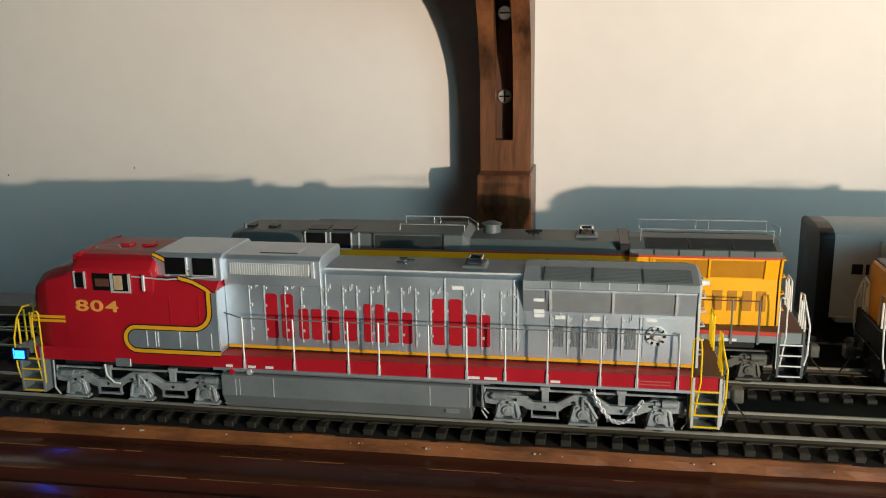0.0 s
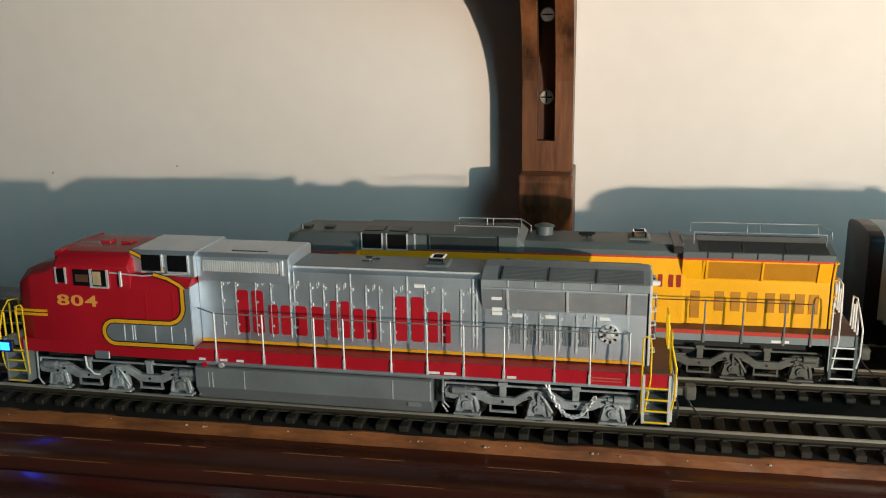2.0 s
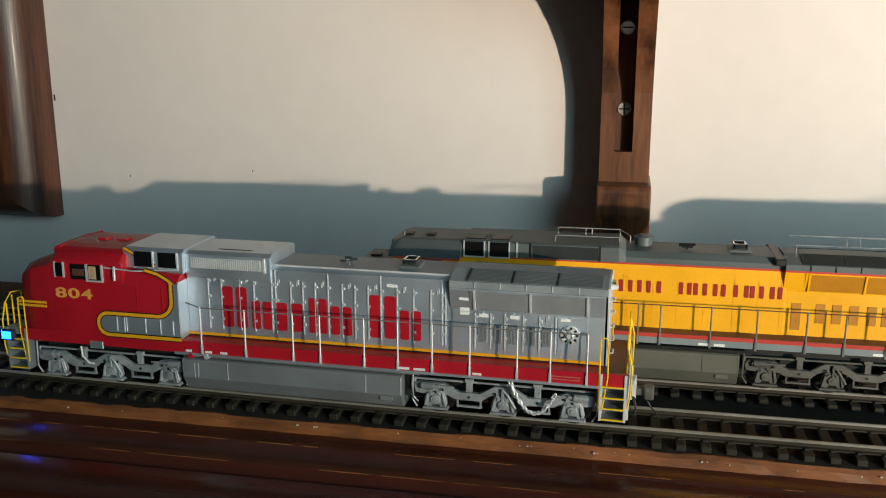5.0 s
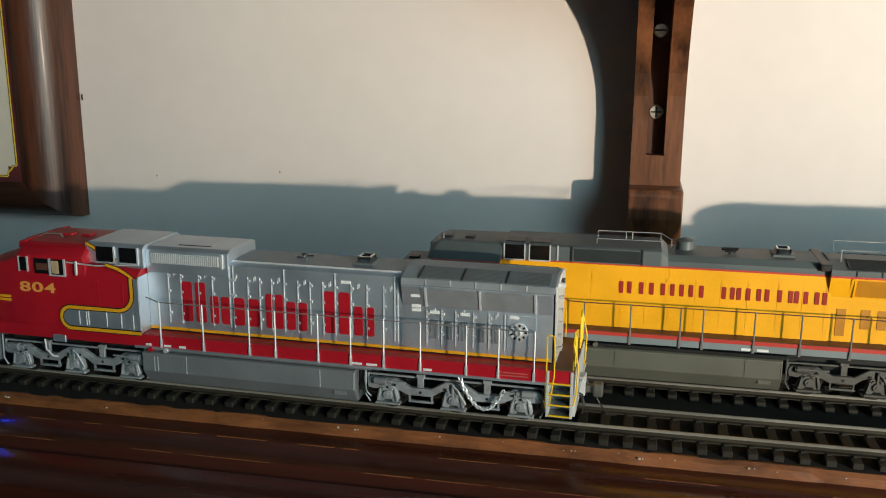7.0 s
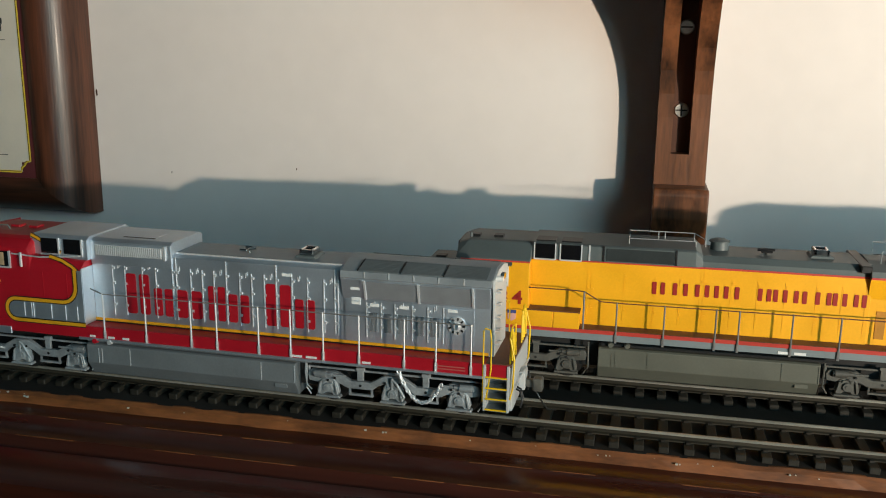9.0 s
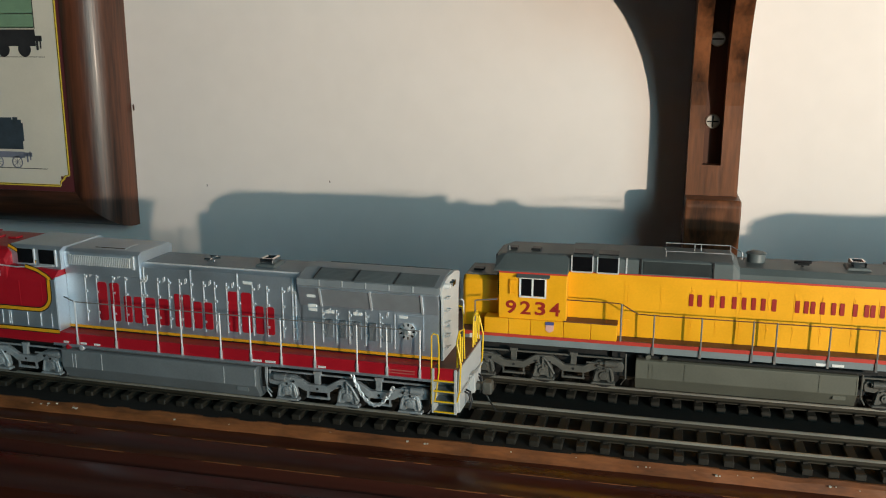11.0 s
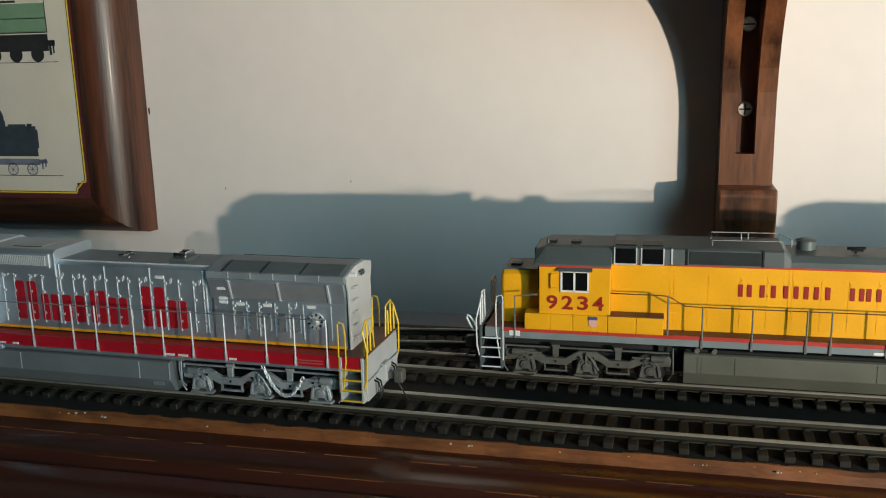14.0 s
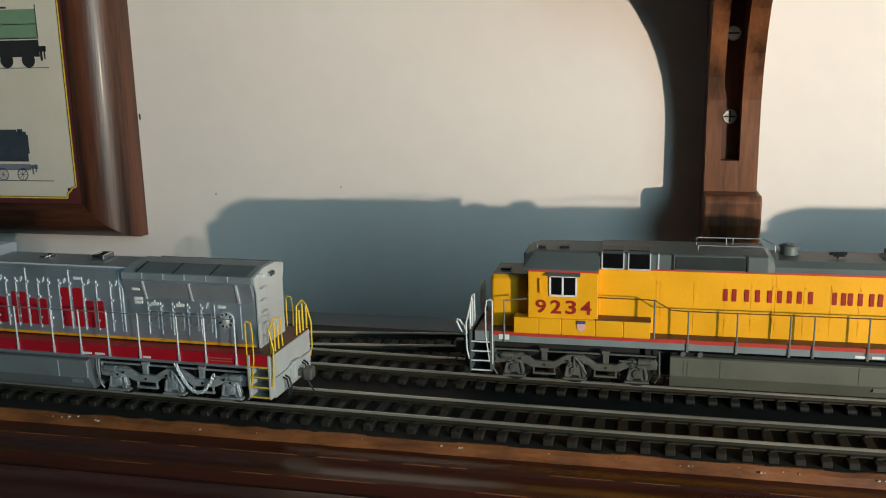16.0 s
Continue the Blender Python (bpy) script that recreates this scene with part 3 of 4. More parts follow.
def handrails(parent, posts, z, paint, first=None, dark=None):
    for s in (-1, 1):
        y = s * 17.9
        for x in posts:
            p = part("handrail_post", rod([(x, y, 17.8), (x, y, z + 0.3)], 0.33, 6, Bm((x - 0.42, x + 0.42, y - 0.22, y + 0.22, 17.2, 20.6))), paint, parent)
        line = (first or [(posts[0] - 4, y, z)])
        line = [(q[0], s * abs(q[1]), q[2]) for q in line]
        part("handrail", rod(line + [(posts[0], y, z), (posts[-1], y, z)], 0.24, 6), dark or paint, parent)


def hood_ribs(parent, xs, tall, y, z0, z1, z2, paint, bright, relief=0.32, latches=True):
    """Door edges, hinges and latches along the side of a hood."""
    for x in xs:
        part("door_edge", Bm((x - 0.16, x + 0.16, y - relief, y + 0.2, z0, z2 if x in tall else z1)), bright, parent)
    bm = NB()
    rnd = random.Random(7)
    for i, x in enumerate(xs[:-1]):
        for z in (z0 + 3.5, (z0 + z1) / 2 + 2, z1 - 2.0):
            box(bm, *[v * MM for v in (x + 0.25, x + 0.95, y - relief - 0.1, y + 0.1, z, z + 0.9)])
        if latches and i % 2 == 0:
            box(bm, *[v * MM for v in (x + 2.2, x + 2.5, y - 0.28, y, z1 - 1.6, z1 + 0.1)])
            box(bm, *[v * MM for v in (x + 2.8, x + 3.1, y - 0.28, y, z1 - 1.0, z1 + 0.6)])
    part("hinge_set", bm, bright, parent)


def slats(x0, x1, z0, z1, y, n, upright=True, depth=0.35):
    bm = NB()
    for k in range(n):
        if upright:
            w = (x1 - x0) / n
            box(bm, *[v * MM for v in (x0 + k * w, x0 + k * w + 0.55 * w, y - depth, y, z0, z1)])
        else:
            w = (z1 - z0) / n
            box(bm, *[v * MM for v in (x0, x1, y - depth, y, z0 + k * w, z0 + k * w + 0.55 * w)])
    return bm


def plain_lettering(parent, y, bars, paint, name="lettering_bar"):
    """Plain upright bars of the size and colour of painted lettering: (x0, x1, z0, z1)."""
    for k, (a, b, z0, z1) in enumerate(bars):
        r = 0.15 * (b - a)
        part(name, pr([(a, z0 + r), (a + r, z0), (b - r, z0), (b, z0 + r), (b, z1 - r), (b - r, z1), (a + r, z1), (a, z1 - r)], y - 0.12 - 0.012 * (k % 5), y), paint, parent)


def roof_hatch(parent, x, z, paint):
    bm = pr([(x - 4.2, z), (x + 4.2, z), (x + 3.4, z + 1.0), (x - 3.4, z + 1.0)], -4.5, 4.5, "y", 0.15)
    part("hatch_base", bm, M["harbour"] if paint is M["chrome"] else paint, parent)
    bm = NB()
    for b in ((x - 2.6, x + 2.6, -3.4, -2.4, z + 1.0, z + 3.0), (x - 2.6, x + 2.6, 2.4, 3.4, z + 1.0, z + 3.0), (x - 2.6, x - 1.6, -3.4, 3.4, z + 1.0, z + 3.0), (x + 1.6, x + 2.6, -3.4, 3.4, z + 1.0, z + 3.0)):
        box(bm, *[v * MM for v in b], 0.25 * MM)
    part("exhaust_stack", bm, M["chrome"], parent, "bright metal exhaust stack")


def slope_bars(a, b, side_y):
    """Fine bars along a sloping roof grille."""
    bm = NB()
    for k in range(9):
        y, z = 12.3 - 0.86 * k, 49.36 + 0.2129 * k
        pr([(side_y * (y + 0.14), z - 0.2), (side_y * (y + 0.14), z + 0.05), (side_y * (y - 0.14), z + 0.14), (side_y * (y - 0.14), z - 0.1)], a, b, "x", bm=bm)
    return bm


def radiator(parent, x0, x1, side, roof, panel, screen, bright, joint=None):
    """The flared radiator section at the rear with its screens, roof panels and lip."""
    part("radiator_side", loft([(x0, [(11, 22), (11, 38.5), (13.2, 45.8), (13.2, 46.3)]), (x1, [(11, 22), (11, 38.5), (13.2, 45.8), (13.2, 46.3)])], 0.0), side, parent)
    lid = [(13.2, 46.3), (13.5, 46.6), (13.5, 48.9), (4.6, 51.1), (3.0, 51.2)]
    part("radiator_roof", loft([(x0, lid), (x1 + 0.6, lid)], 0.0), roof, parent)
    n = 3
    for k in range(n):
        a = x0 + 6 + k * (x1 - x0 - 7) / n + 0.3
        b = x0 + 6 + (k + 1) * (x1 - x0 - 7) / n - 0.3
        for side_y in (-1, 1):
            g = part("roof_grille", pr([(side_y * 12.9, 48.9), (side_y * 12.9, 49.25), (side_y * 4.7, 51.28), (side_y * 4.7, 50.9)], a, b, "x", 0.06), panel, parent)
            part("grille_edge", pr([(side_y * 12.9, 48.9), (side_y * 12.9, 49.4), (side_y * 4.7, 51.43), (side_y * 4.7, 50.9)], a - 0.34, a - 0.02, "x"), M["black"], g)
            part("grille_mesh", slope_bars(a + 0.6, b - 0.6, side_y), panel, g)
    for s in (-1, 1):
        for k in range(1, 6):
            x = x0 + k * (x1 - x0) / 6
            part("lip_joint", Bm((x - 0.18, x + 0.18, *sorted((s * 13.4, s * 13.75)), 46.9, 49.0)), joint or bright, parent)
    for a, b in ((x0 + 9, x0 + 27), (x0 + 27.8, x0 + 45.5)):
        bm = NB()
        def Q(x, z, out):
            w = 11 + (z - 38.5) * (2.2 / 7.3) + out
            return bm.verts.new((x * MM, -w * MM, z * MM))
        for oo in (0.12,):
            q = [Q(a, 39.0, oo), Q(b, 39.0, oo), Q(b, 45.4, oo), Q(a, 45.4, oo)]
            r = [Q(a, 39.0, -0.3), Q(b, 39.0, -0.3), Q(b, 45.4, -0.3), Q(a, 45.4, -0.3)]
            bm.faces.new(q)
            for i in range(4):
                bm.faces.new((q[i], r[i], r[(i + 1) % 4], q[(i + 1) % 4]))
        bmesh.ops.recalc_face_normals(bm, faces=bm.faces[:])
        part("intake_screen", bm, screen, parent)
    for x in (x0 + 8.4, x0 + 27.4, x0 + 46.2):
        part("screen_frame", pr([(-11.0, 38.6), (-11.6, 38.6), (-13.7, 45.8), (-13.0, 45.8)], x - 0.35, x + 0.35, "x"), bright, parent)
    part("screen_cheek", pr([(-11.0, 38.8), (-13.6, 45.9), (-11.6, 45.9)], x0 + 7.0, x0 + 8.0, "x"), side, parent)


def underframe(root, deck, sill, tank_paint, tank, label, line_paint):
    x0, x1 = tank
    part("underframe", Bm((8, 219, -10, 10, 12.5, 17.2), (66, 158, -12, 12, 6, 17.2)), M["underblack"], root)
    ft = part("fuel_tank", loft([(x0, [(13.6, 2.2), (16.8, 7.4), (16.8, 14.3), (15.8, 14.8)]), (x1, [(13.6, 2.2), (16.8, 7.4), (16.8, 14.3), (15.8, 14.8)])], 0.25), tank_paint, root, label)
    # black on the hooded locomotives, painting in the shaded gap below the sill
    part("tank_pipe", rod([(x0 + 1, -16.6, 16.0), (x1 + 6, -16.6, 16.0)], 0.5), tank_paint if sill is M["red"] else M["underblack"], ft)
    for x in (x0 + 5, x0 + 6.4, x0 + 18, x1 - 13, x1 - 0.4):
        part("tank_seam", Bm((x - 0.13, x + 0.13, -16.98, -16.7, 7.6, 14.1 if x != x0 + 5 and x != x0 + 6.4 else 13.2)), line_paint, ft)
    part("drain_plate", Bm((x1 - 8, x1 - 3.6, -16.4, -15.4, 5.2, 6.6)), tank_paint, ft)
    for x in (x0 + 4.5, x0 + 10.5):
        part("filler_cap", dsc((x, -17.0, 16.3), 1.1, -1.3, "y", 14, 0.9), line_paint if x > x0 + 6 else sill, ft)
    return ft


def silver_locomotive():
    R = thing("freight_locomotive", -0.033, TRACK_A, 0, "red and silver model diesel locomotive rolling on the front track", "locomotive", "model locomotives")
    S, H, RED = M["silver"], M["silver_hi"], M["red"]
    # deck and side sill
    dk = part("deck", Bm((2, 226.5, -17.6, 17.6, 17.2, 21.7), bevel=0.15), RED, R, "red deck and side sill")
    part("sill_lip", Bm((66, 218, -18.0, -17.3, 16.5, 17.4), (66, 218, 17.3, 18.0, 16.5, 17.4)), S, dk)
    for x, w in ((78, 2.6), (84, 2.6), (150, 4), (155.5, 4), (176, 3), (70.5, 2.2)):
        part("sill_plate", Bm((x, x + w, -17.85, -17.5, 17.7, 18.5)), M["white"], dk)
    part("stencil", Bm((202, 212, -17.72, -17.5, 18.4, 18.8), (202, 212, -17.72, -17.5, 19.4, 19.8)), M["pink"], dk)
    # cab and nose
    cab = [(0.6, [(12.2, 17), (12.0, 37.0), (9.0, 40.6)]), (3.0, [(14.8, 17), (14.5, 41.6), (9.4, 45.0)]), (8.0, [(16.9, 17), (16.4, 44.6), (10.6, 47.2)]),
           (15.8, [(17.5, 17), (17.3, 46.6), (12.6, 49.3)]), (17.0, [(17.5, 17), (17.3, 47.4), (12.8, 50.6)]), (19.2, [(17.5, 17), (17.3, 49.3), (12.8, 52.8)]), (46.0, [(17.5, 17), (17.3, 49.3), (12.8, 52.8)]), (47.2, [(17.5, 17), (17.3, 47.6), (12.8, 52.0)])]
    cb = part("cab", loft(cab, 0.35), RED, R, "red wide-nosed cab", smooth=True)
    part("cab_roof", loft([(17.6, [(14.6, 52.2), (12.4, 53.2), (8, 53.6)]), (46.5, [(14.6, 52.2), (12.4, 53.2), (8, 53.6)])], 0.2), RED, cb)
    part("visor", pr([(17.0, 49.8), (19.5, 50.2), (20.5, 53.8), (17.2, 53.0)], -13.5, 13.5, "y", 0.2), RED, cb)
    part("windshield", pr([(15.9, 49.6), (16.4, 49.7), (18.4, 53.0), (17.9, 53.2)], -11.5, 11.5, "y"), M["glass"], cb)
    part("quarter_window", Bm((19.8, 23.0, -17.75, -17.2, 43.0, 48.0)), M["glass"], cb)
    part("quarter_frame", Bm((19.3, 19.9, -17.85, -17.2, 42.6, 48.4), (22.9, 23.4, -17.85, -17.2, 42.6, 48.4)), H, cb)
    part("side_window", Bm((26.2, 39.2, -17.7, -17.2, 42.2, 47.9)), M["glass"], cb, "dark cab window with a tan seat behind")
    for b in ((32.4, 33.3), (38.6, 39.3)):
        part("window_frame", Bm((b[0], b[1], -17.95, -17.2, 41.9, 48.1)), H, cb)
    part("window_sill", Bm((32.4, 39.3, -18.0, -17.2, 41.6, 42.2)), H, cb)
    part("blind", Bm((33.6, 36.6, -17.8, -17.4, 42.6, 47.4)), M["blind"], cb)
    part("blind", Bm((27.0, 31.8, -17.8, -17.4, 43.6, 46.2)), M["deckbrown"], cb)
    part("mirror", Bm((43.8, 44.7, -18.6, -17.8, 42.6, 48.0), bevel=0.15), H, cb)
    part("rain_gutter", rod([(40, -17.6, 47.2), (52, -17.6, 46.6), (66, -14.5, 47.0)], 0.3), H, cb)
    for x in (30, 38):
        part("roof_vent", Bm((x - 2.0, x + 2.0, -2, 2, 53.4, 54.4), bevel=0.2), RED, cb)
    part("antenna", rod([(21, -6, 53.5), (23, -6, 54.9), (30, -6, 55.0), (31, -6, 53.6)], 0.25), M["postgrey"], cb)
    for k, digit in enumerate("804"):
        figures(digit, 19.0 + 5.3 * k, 23.6 + 5.3 * k, 34.8, 38.7, -17.5, M["orangefig"], cb, "number_figure", 0.02)
    for z in (31.0, 32.4):
        part("nose_stripe", ribbon([(2.4, z), (14.6, z)], 0.95, -17.46, 0.2), M["stripe"], cb)
    # equipment cabinet behind the cab, with the loop of the stripe
    box2 = loft([(46.5, [(17.4, 17), (17.4, 41.0), (16.8, 44.2), (14.6, 46.8), (11, 47.4)]), (68.4, [(17.4, 17), (17.4, 41.0), (16.8, 43.4), (14.6, 45.2), (11, 45.8)])], 0.0)
    cbx = part("cabinet", box2, RED, R, "red cabinet with a silver panel inside a yellow loop", smooth=True)
    loop = [(69, 21.9), (40.0, 21.9)] + arc(40.0, 26.0, 4.1, 270, 90, 14)[1:] + [(60.0, 30.1)] + arc(60.0, 36.1, 6.0, 270, 360, 10)[1:] + [(66.0, 42.5)]
    grey = [(68.7, 21.9)] + [p for p in loop[1:]] + [(68.7, 42.5)]
    part("silver_panel", pr(grey, -17.62, -17.35, "y"), S, cbx)
    part("end_panel", Bm((68.3, 68.9, -17.3, -10.8, 21.9, 43.2)), S, cbx)
    part("stripe_border", ribbon(loop, 2.0, -17.60, 0.10), M["black"], cbx)
    part("loop_stripe", ribbon(loop, 1.25, -17.68, 0.12), M["stripe"], cbx)
    bow = [(46.0, 54.0), (49.0, 52.6), (54.0, 49.5), (58.0, 47.8)]
    part("stripe_border", ribbon([(56, 47.2), (61, 45.9), (65.0, 43.8), (67, 42.0)], 1.8, -17.3, 0.10), M["black"], cbx)
    part("bow_stripe", ribbon([(56, 47.2), (61, 45.9), (65.0, 43.8), (67, 42.0)], 1.1, -17.38, 0.12), M["stripe"], cbx)
    for x in (43.5, 46.5, 47.4, 55, 61, 66):
        part("panel_edge", Bm((x - 0.12, x + 0.12, -17.85, -17.5, 23.5, 28.8)), H, cbx)
    part("door_edge", Bm((52.2, 52.5, -17.6, -17.3, 31.5, 41.0), (62.2, 62.5, -17.6, -17.3, 31.5, 41.0)), RED, cbx)
    part("jacking_pad", Bm((31.5, 37.0, -18.0, -17.2, 16.0, 18.8), bevel=0.2), S, cbx)
    # upper hood behind the cab with two dark windows
    up = part("upper_hood", loft([(45.5, [(13.6, 45.5), (13.6, 53.0), (11.5, 54.2)]), (69.2, [(13.6, 45.5), (13.6, 53.0), (11.5, 54.2)])], 0.2), S, R)
    part("bow_border", ribbon(bow, 1.7, -13.6, 0.10), M["black"], up)
    part("bow_stripe", ribbon(bow, 1.0, -13.68, 0.12), M["stripe"], up)
    for a, b in ((50.0, 57.2), (59.6, 66.8)):
        part("dark_opening", Bm((a, b, -13.85, -13.4, 47.4, 53.0)), M["glass"], up)
        part("opening_frame", Bm((b, b + 0.5, -14.1, -13.4, 47.0, 53.3), (a - 0.2, b + 0.5, -14.1, -13.4, 46.7, 47.4)), H, up)
    # dynamic brake box
    bx = part("brake_box", loft([(69.2, [(11.6, 44), (11.6, 52.6), (9.6, 53.6)]), (102.0, [(11.6, 44), (11.6, 52.6), (9.6, 53.6)])], 0.2), S, R)
    part("roof_plate", Bm((80, 93, -6, 2, 53.5, 53.8), bevel=0.1), S, bx)
    part("roof_slot", Bm((80, 93, -6.6, -6.1, 53.5, 53.75)), M["black"], bx)
    part("brake_grille", Bm((71.5, 98.6, -11.9, -11.4, 47.6, 51.4)), H, bx)
    part("grille_slats", slats(71.5, 98.6, 47.6, 51.4, -11.9, 34), H, bx)
    part("grille_end", Bm((99.0, 100.0, -12.2, -11.4, 47.0, 52.2)), H, bx)
    # long hood
    hd = part("hood", loft([(69.0, [(11, 21.7), (11, 48.2), (8.8, 49.5)]), (168.0, [(11, 21.7), (11, 48.2), (8.8, 49.5)])], 0.15), S, R, "silver hood side with doors")
    part("hood_roof", Bm((102.5, 167.5, -8.6, 8.6, 49.3, 49.8), bevel=0.1), M["hoodtop_shaded"], hd)
    part("roof_edge", Bm((102.5, 166, -9.1, -8.7, 49.2, 49.85)), H, hd)
    xs = [77.3, 82.4, 89.6, 95.0, 101.8, 103.3, 109.0, 113.6, 118.2, 123.0, 128.2, 132.8, 137.6, 142.2, 148.1, 153.9, 160.0, 164.0, 165.2]
    hood_ribs(hd, xs, (101.8, 103.3, 123.0, 142.2, 164.0, 165.2), -11.0, 25.0, 44.5, 48.4, S, H)
    for x, z in ((144.5, 44.6), (72.5, 45.6), (85, 45.6)):
        part("data_plate", Bm((x, x + (3.6 if x > 100 else 2.2), -11.25, -10.9, z, z + (1.1 if x > 100 else 0.6))), M["white"], hd)
    # plain red bars in place of the painted company name
    LT = []
    for x0, x1, top in ((82.8, 92.2, 41.2), (94.0, 101.6, 36.4), (103.2, 113.2, 36.4), (115.8, 122.4, 38.8), (123.8, 131.6, 36.4), (138.2, 147.6, 41.4), (149.2, 156.6, 36.6)):
        w = 0.43 * (x1 - x0)
        LT += [(x0, x0 + w, 26.0, top), (x1 - w, x1, 26.0, top)]
    plain_lettering(hd, -11.12, LT, RED)
    part("hood_stripe", ribbon([(69, 22.75), (218.6, 22.75)], 1.0, -11.05, 0.2), M["stripe"], hd)
    part("hood_line", ribbon([(69, 21.95), (218.6, 21.95)], 0.5, -11.03, 0.15), M["black"], hd)
    # radiator section
    rd = part("radiator_section", Bm((167.0, 219.0, -10.6, 10.6, 21.7, 46.3)), S, R)
    radiator(rd, 167.0, 219.0, S, M["hoodtop_shaded"], M["roofgrey"], M["screen"], H)
    hood_ribs(rd, [175.5, 180.8, 185.7, 191.9, 197.3, 202.8], (), -11.0, 25.0, 37.6, 37.6, S, H)
    for a, b in ((176.6, 179.8), (182.0, 184.8), (187.0, 190.4), (193.2, 196.2), (198.4, 201.8)):
        part("vent_panel", slats(a, b, 27.2, 34.0, -11.0, 7), M["screen"], rd)
    for a, z in ((170.2, 42.0), (176.8, 36.2), (187.4, 36.2), (170.2, 36.6), (170.2, 38.0), (204.5, 36.4)):
        part("data_plate", Bm((a, a + 3.2, -11.3 - max(0, z - 38.5) * 0.3, -10.9 - max(0, z - 38.5) * 0.3, z, z + 1.1)), M["white"], rd)
    fan = part("blower_plate", Bm((203.6, 213.4, -11.25, -10.9, 25.0, 37.6)), S, rd)
    bm = dsc((207.6, -11.2, 32.0), 3.1, -0.6, "y", 24)
    dsc((207.6, -11.8, 32.0), 1.5, -1.2, "y", 16, 0.9, bm=bm)
    part("blower_cover", bm, M["silver_hi"], fan, "round bright metal blower cover", smooth=True)
    bm = NB()
    for k in range(9):
        a = 2 * math.pi * k / 9
        rod([(207.6 + 2.0 * math.cos(a), -11.75, 32 + 2.0 * math.sin(a)), (207.6 + 2.9 * math.cos(a), -11.75, 32 + 2.9 * math.sin(a))], 0.38, 5, bm)
    part("blower_slots", bm, M["black"], fan)
    tail = [(10.8, 21.7), (10.8, 42.5), (12.2, 46.6), (12.4, 48.9), (4.6, 50.8)]
    end = part("rear_wall", loft([(219.62, tail), (220.4, tail)], 0.15), M["silver_lit"], R, "silver rear wall with ladder rungs")
    for z in (26, 30.5, 35, 39.5, 44, 48):
        part("ladder_rung", rod([(220.3, -9.5, z), (221.8, -9.5, z + 0.2), (221.8, -5.5, z + 0.2), (220.3, -5.5, z)], 0.26), H, end)
    for y in (-9, -7.0):
        part("rear_lamp", dsc((220.3, y + 8, 47.6), 1.2, 1.3, "x", 16, 1.0), M["chrome"], end)
    part("marker_lamp", dsc((220.3, -9.5, 48.9), 0.8, 2.4, "x", 12, 0.8), M["white"], end)
    # roof details
    roof_hatch(R, 150.5, 49.7, M["chrome"])
    bm = rod([(128, -2, 49.6), (128, -2, 51.2), (131, -2, 51.4)], 0.5)
    rod([(128, 0.5, 51.2), (125.6, 0.5, 51.2)], 0.6, bm=bm); rod([(128, -4.5, 51.2), (128, 0.5, 51.2)], 0.3, bm=bm); rod([(128, -4.5, 51.2), (125.6, -4.5, 51.2)], 0.5, bm=bm)
    part("air_horn", bm, M["chrome"], R)
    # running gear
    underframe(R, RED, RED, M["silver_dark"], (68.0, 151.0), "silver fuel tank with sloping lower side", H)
    truck(R, (14.5, 38.0, 61.5), M["greytruck"], "silver-grey three-axle truck")
    tr = truck(R, (162.5, 186.0, 209.5), M["greytruck"], "silver-grey three-axle truck with a safety chain")
    wheels = [wheelset(R, x) for x in (14.5, 38.0, 61.5, 162.5, 186.0, 209.5)]
    # hanging safety chain
    A, Bp = Vector((188.5, -17.2, 16.8)), Vector((203.8, -16.8, 12.6))
    n = 19
    bm = NB()
    pts = []
    for k in range(n + 1):
        f = k / n
        p = A.lerp(Bp, f)
        p.z -= 9.2 * (1 - (2 * f - 1) ** 2)
        pts.append(p)
    for k in range(n):
        c, d = (pts[k] + pts[k + 1]) / 2, (pts[k + 1] - pts[k])
        u = d.normalized()
        v = Vector((0, 1, 0)) if k % 2 else u.cross(Vector((0, 1, 0))).normalized()
        ring = [c + u * (0.78 * d.length * math.cos(t)) + v * (0.5 * math.sin(t)) for t in [2 * math.pi * i / 10 for i in range(10)]]
        rod(ring, 0.3, 6, bm, True)
    part("safety_chain", bm, M["silver_hi"], tr, "bright metal chain hanging below the sill")
    part("sanding_hose", rod([(26, -15.5, 15.5), (27, -16.4, 12), (29.5, -16.4, 9.5), (31.5, -16.0, 9.2)], 0.35), M["white"], R)
    part("rear_bracket", rod([(155, -16.6, 16.5), (154.6, -16.4, 12), (155.0, -16, 7.5), (156.6, -15.5, 5.5)], 0.3), M["silver_dark"], R)
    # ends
    end_fittings(R, 227.0, 1, M["silver_lit"], M["yellowrail"], M["yellowrail"], M["silver_dark"])
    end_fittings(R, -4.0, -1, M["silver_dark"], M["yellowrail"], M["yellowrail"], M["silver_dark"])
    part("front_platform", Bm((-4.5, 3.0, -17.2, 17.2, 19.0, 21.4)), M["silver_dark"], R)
    part("rear_platform", Bm((219, 227.4, -17.2, 17.2, 21.0, 22.0)), M["deckbrown"], R)
    for s in (-1, 1):
        dl = part("ditch_light", Bm((-5.6, -0.2, *sorted((s * 14.0, s * 18.3)), 16.4, 20.8), bevel=0.3), M["black"], R)
        part("blue_lens", Bm((-6.0, -5.5, *sorted((s * 14.4, s * 18.0)), 16.8, 20.4), (-5.0, -1.6, *sorted((s * 18.2, s * 18.6)), 17.2, 20.0)), M["blueled"], dl, "glowing blue lamp lens")
    handrails(R, [77, 94, 112, 122, 138, 150, 162, 175, 191, 202, 214], 34.6, H, [(69.5, -14.0, 35.0)], M["postgrey"])
    return R, wheels


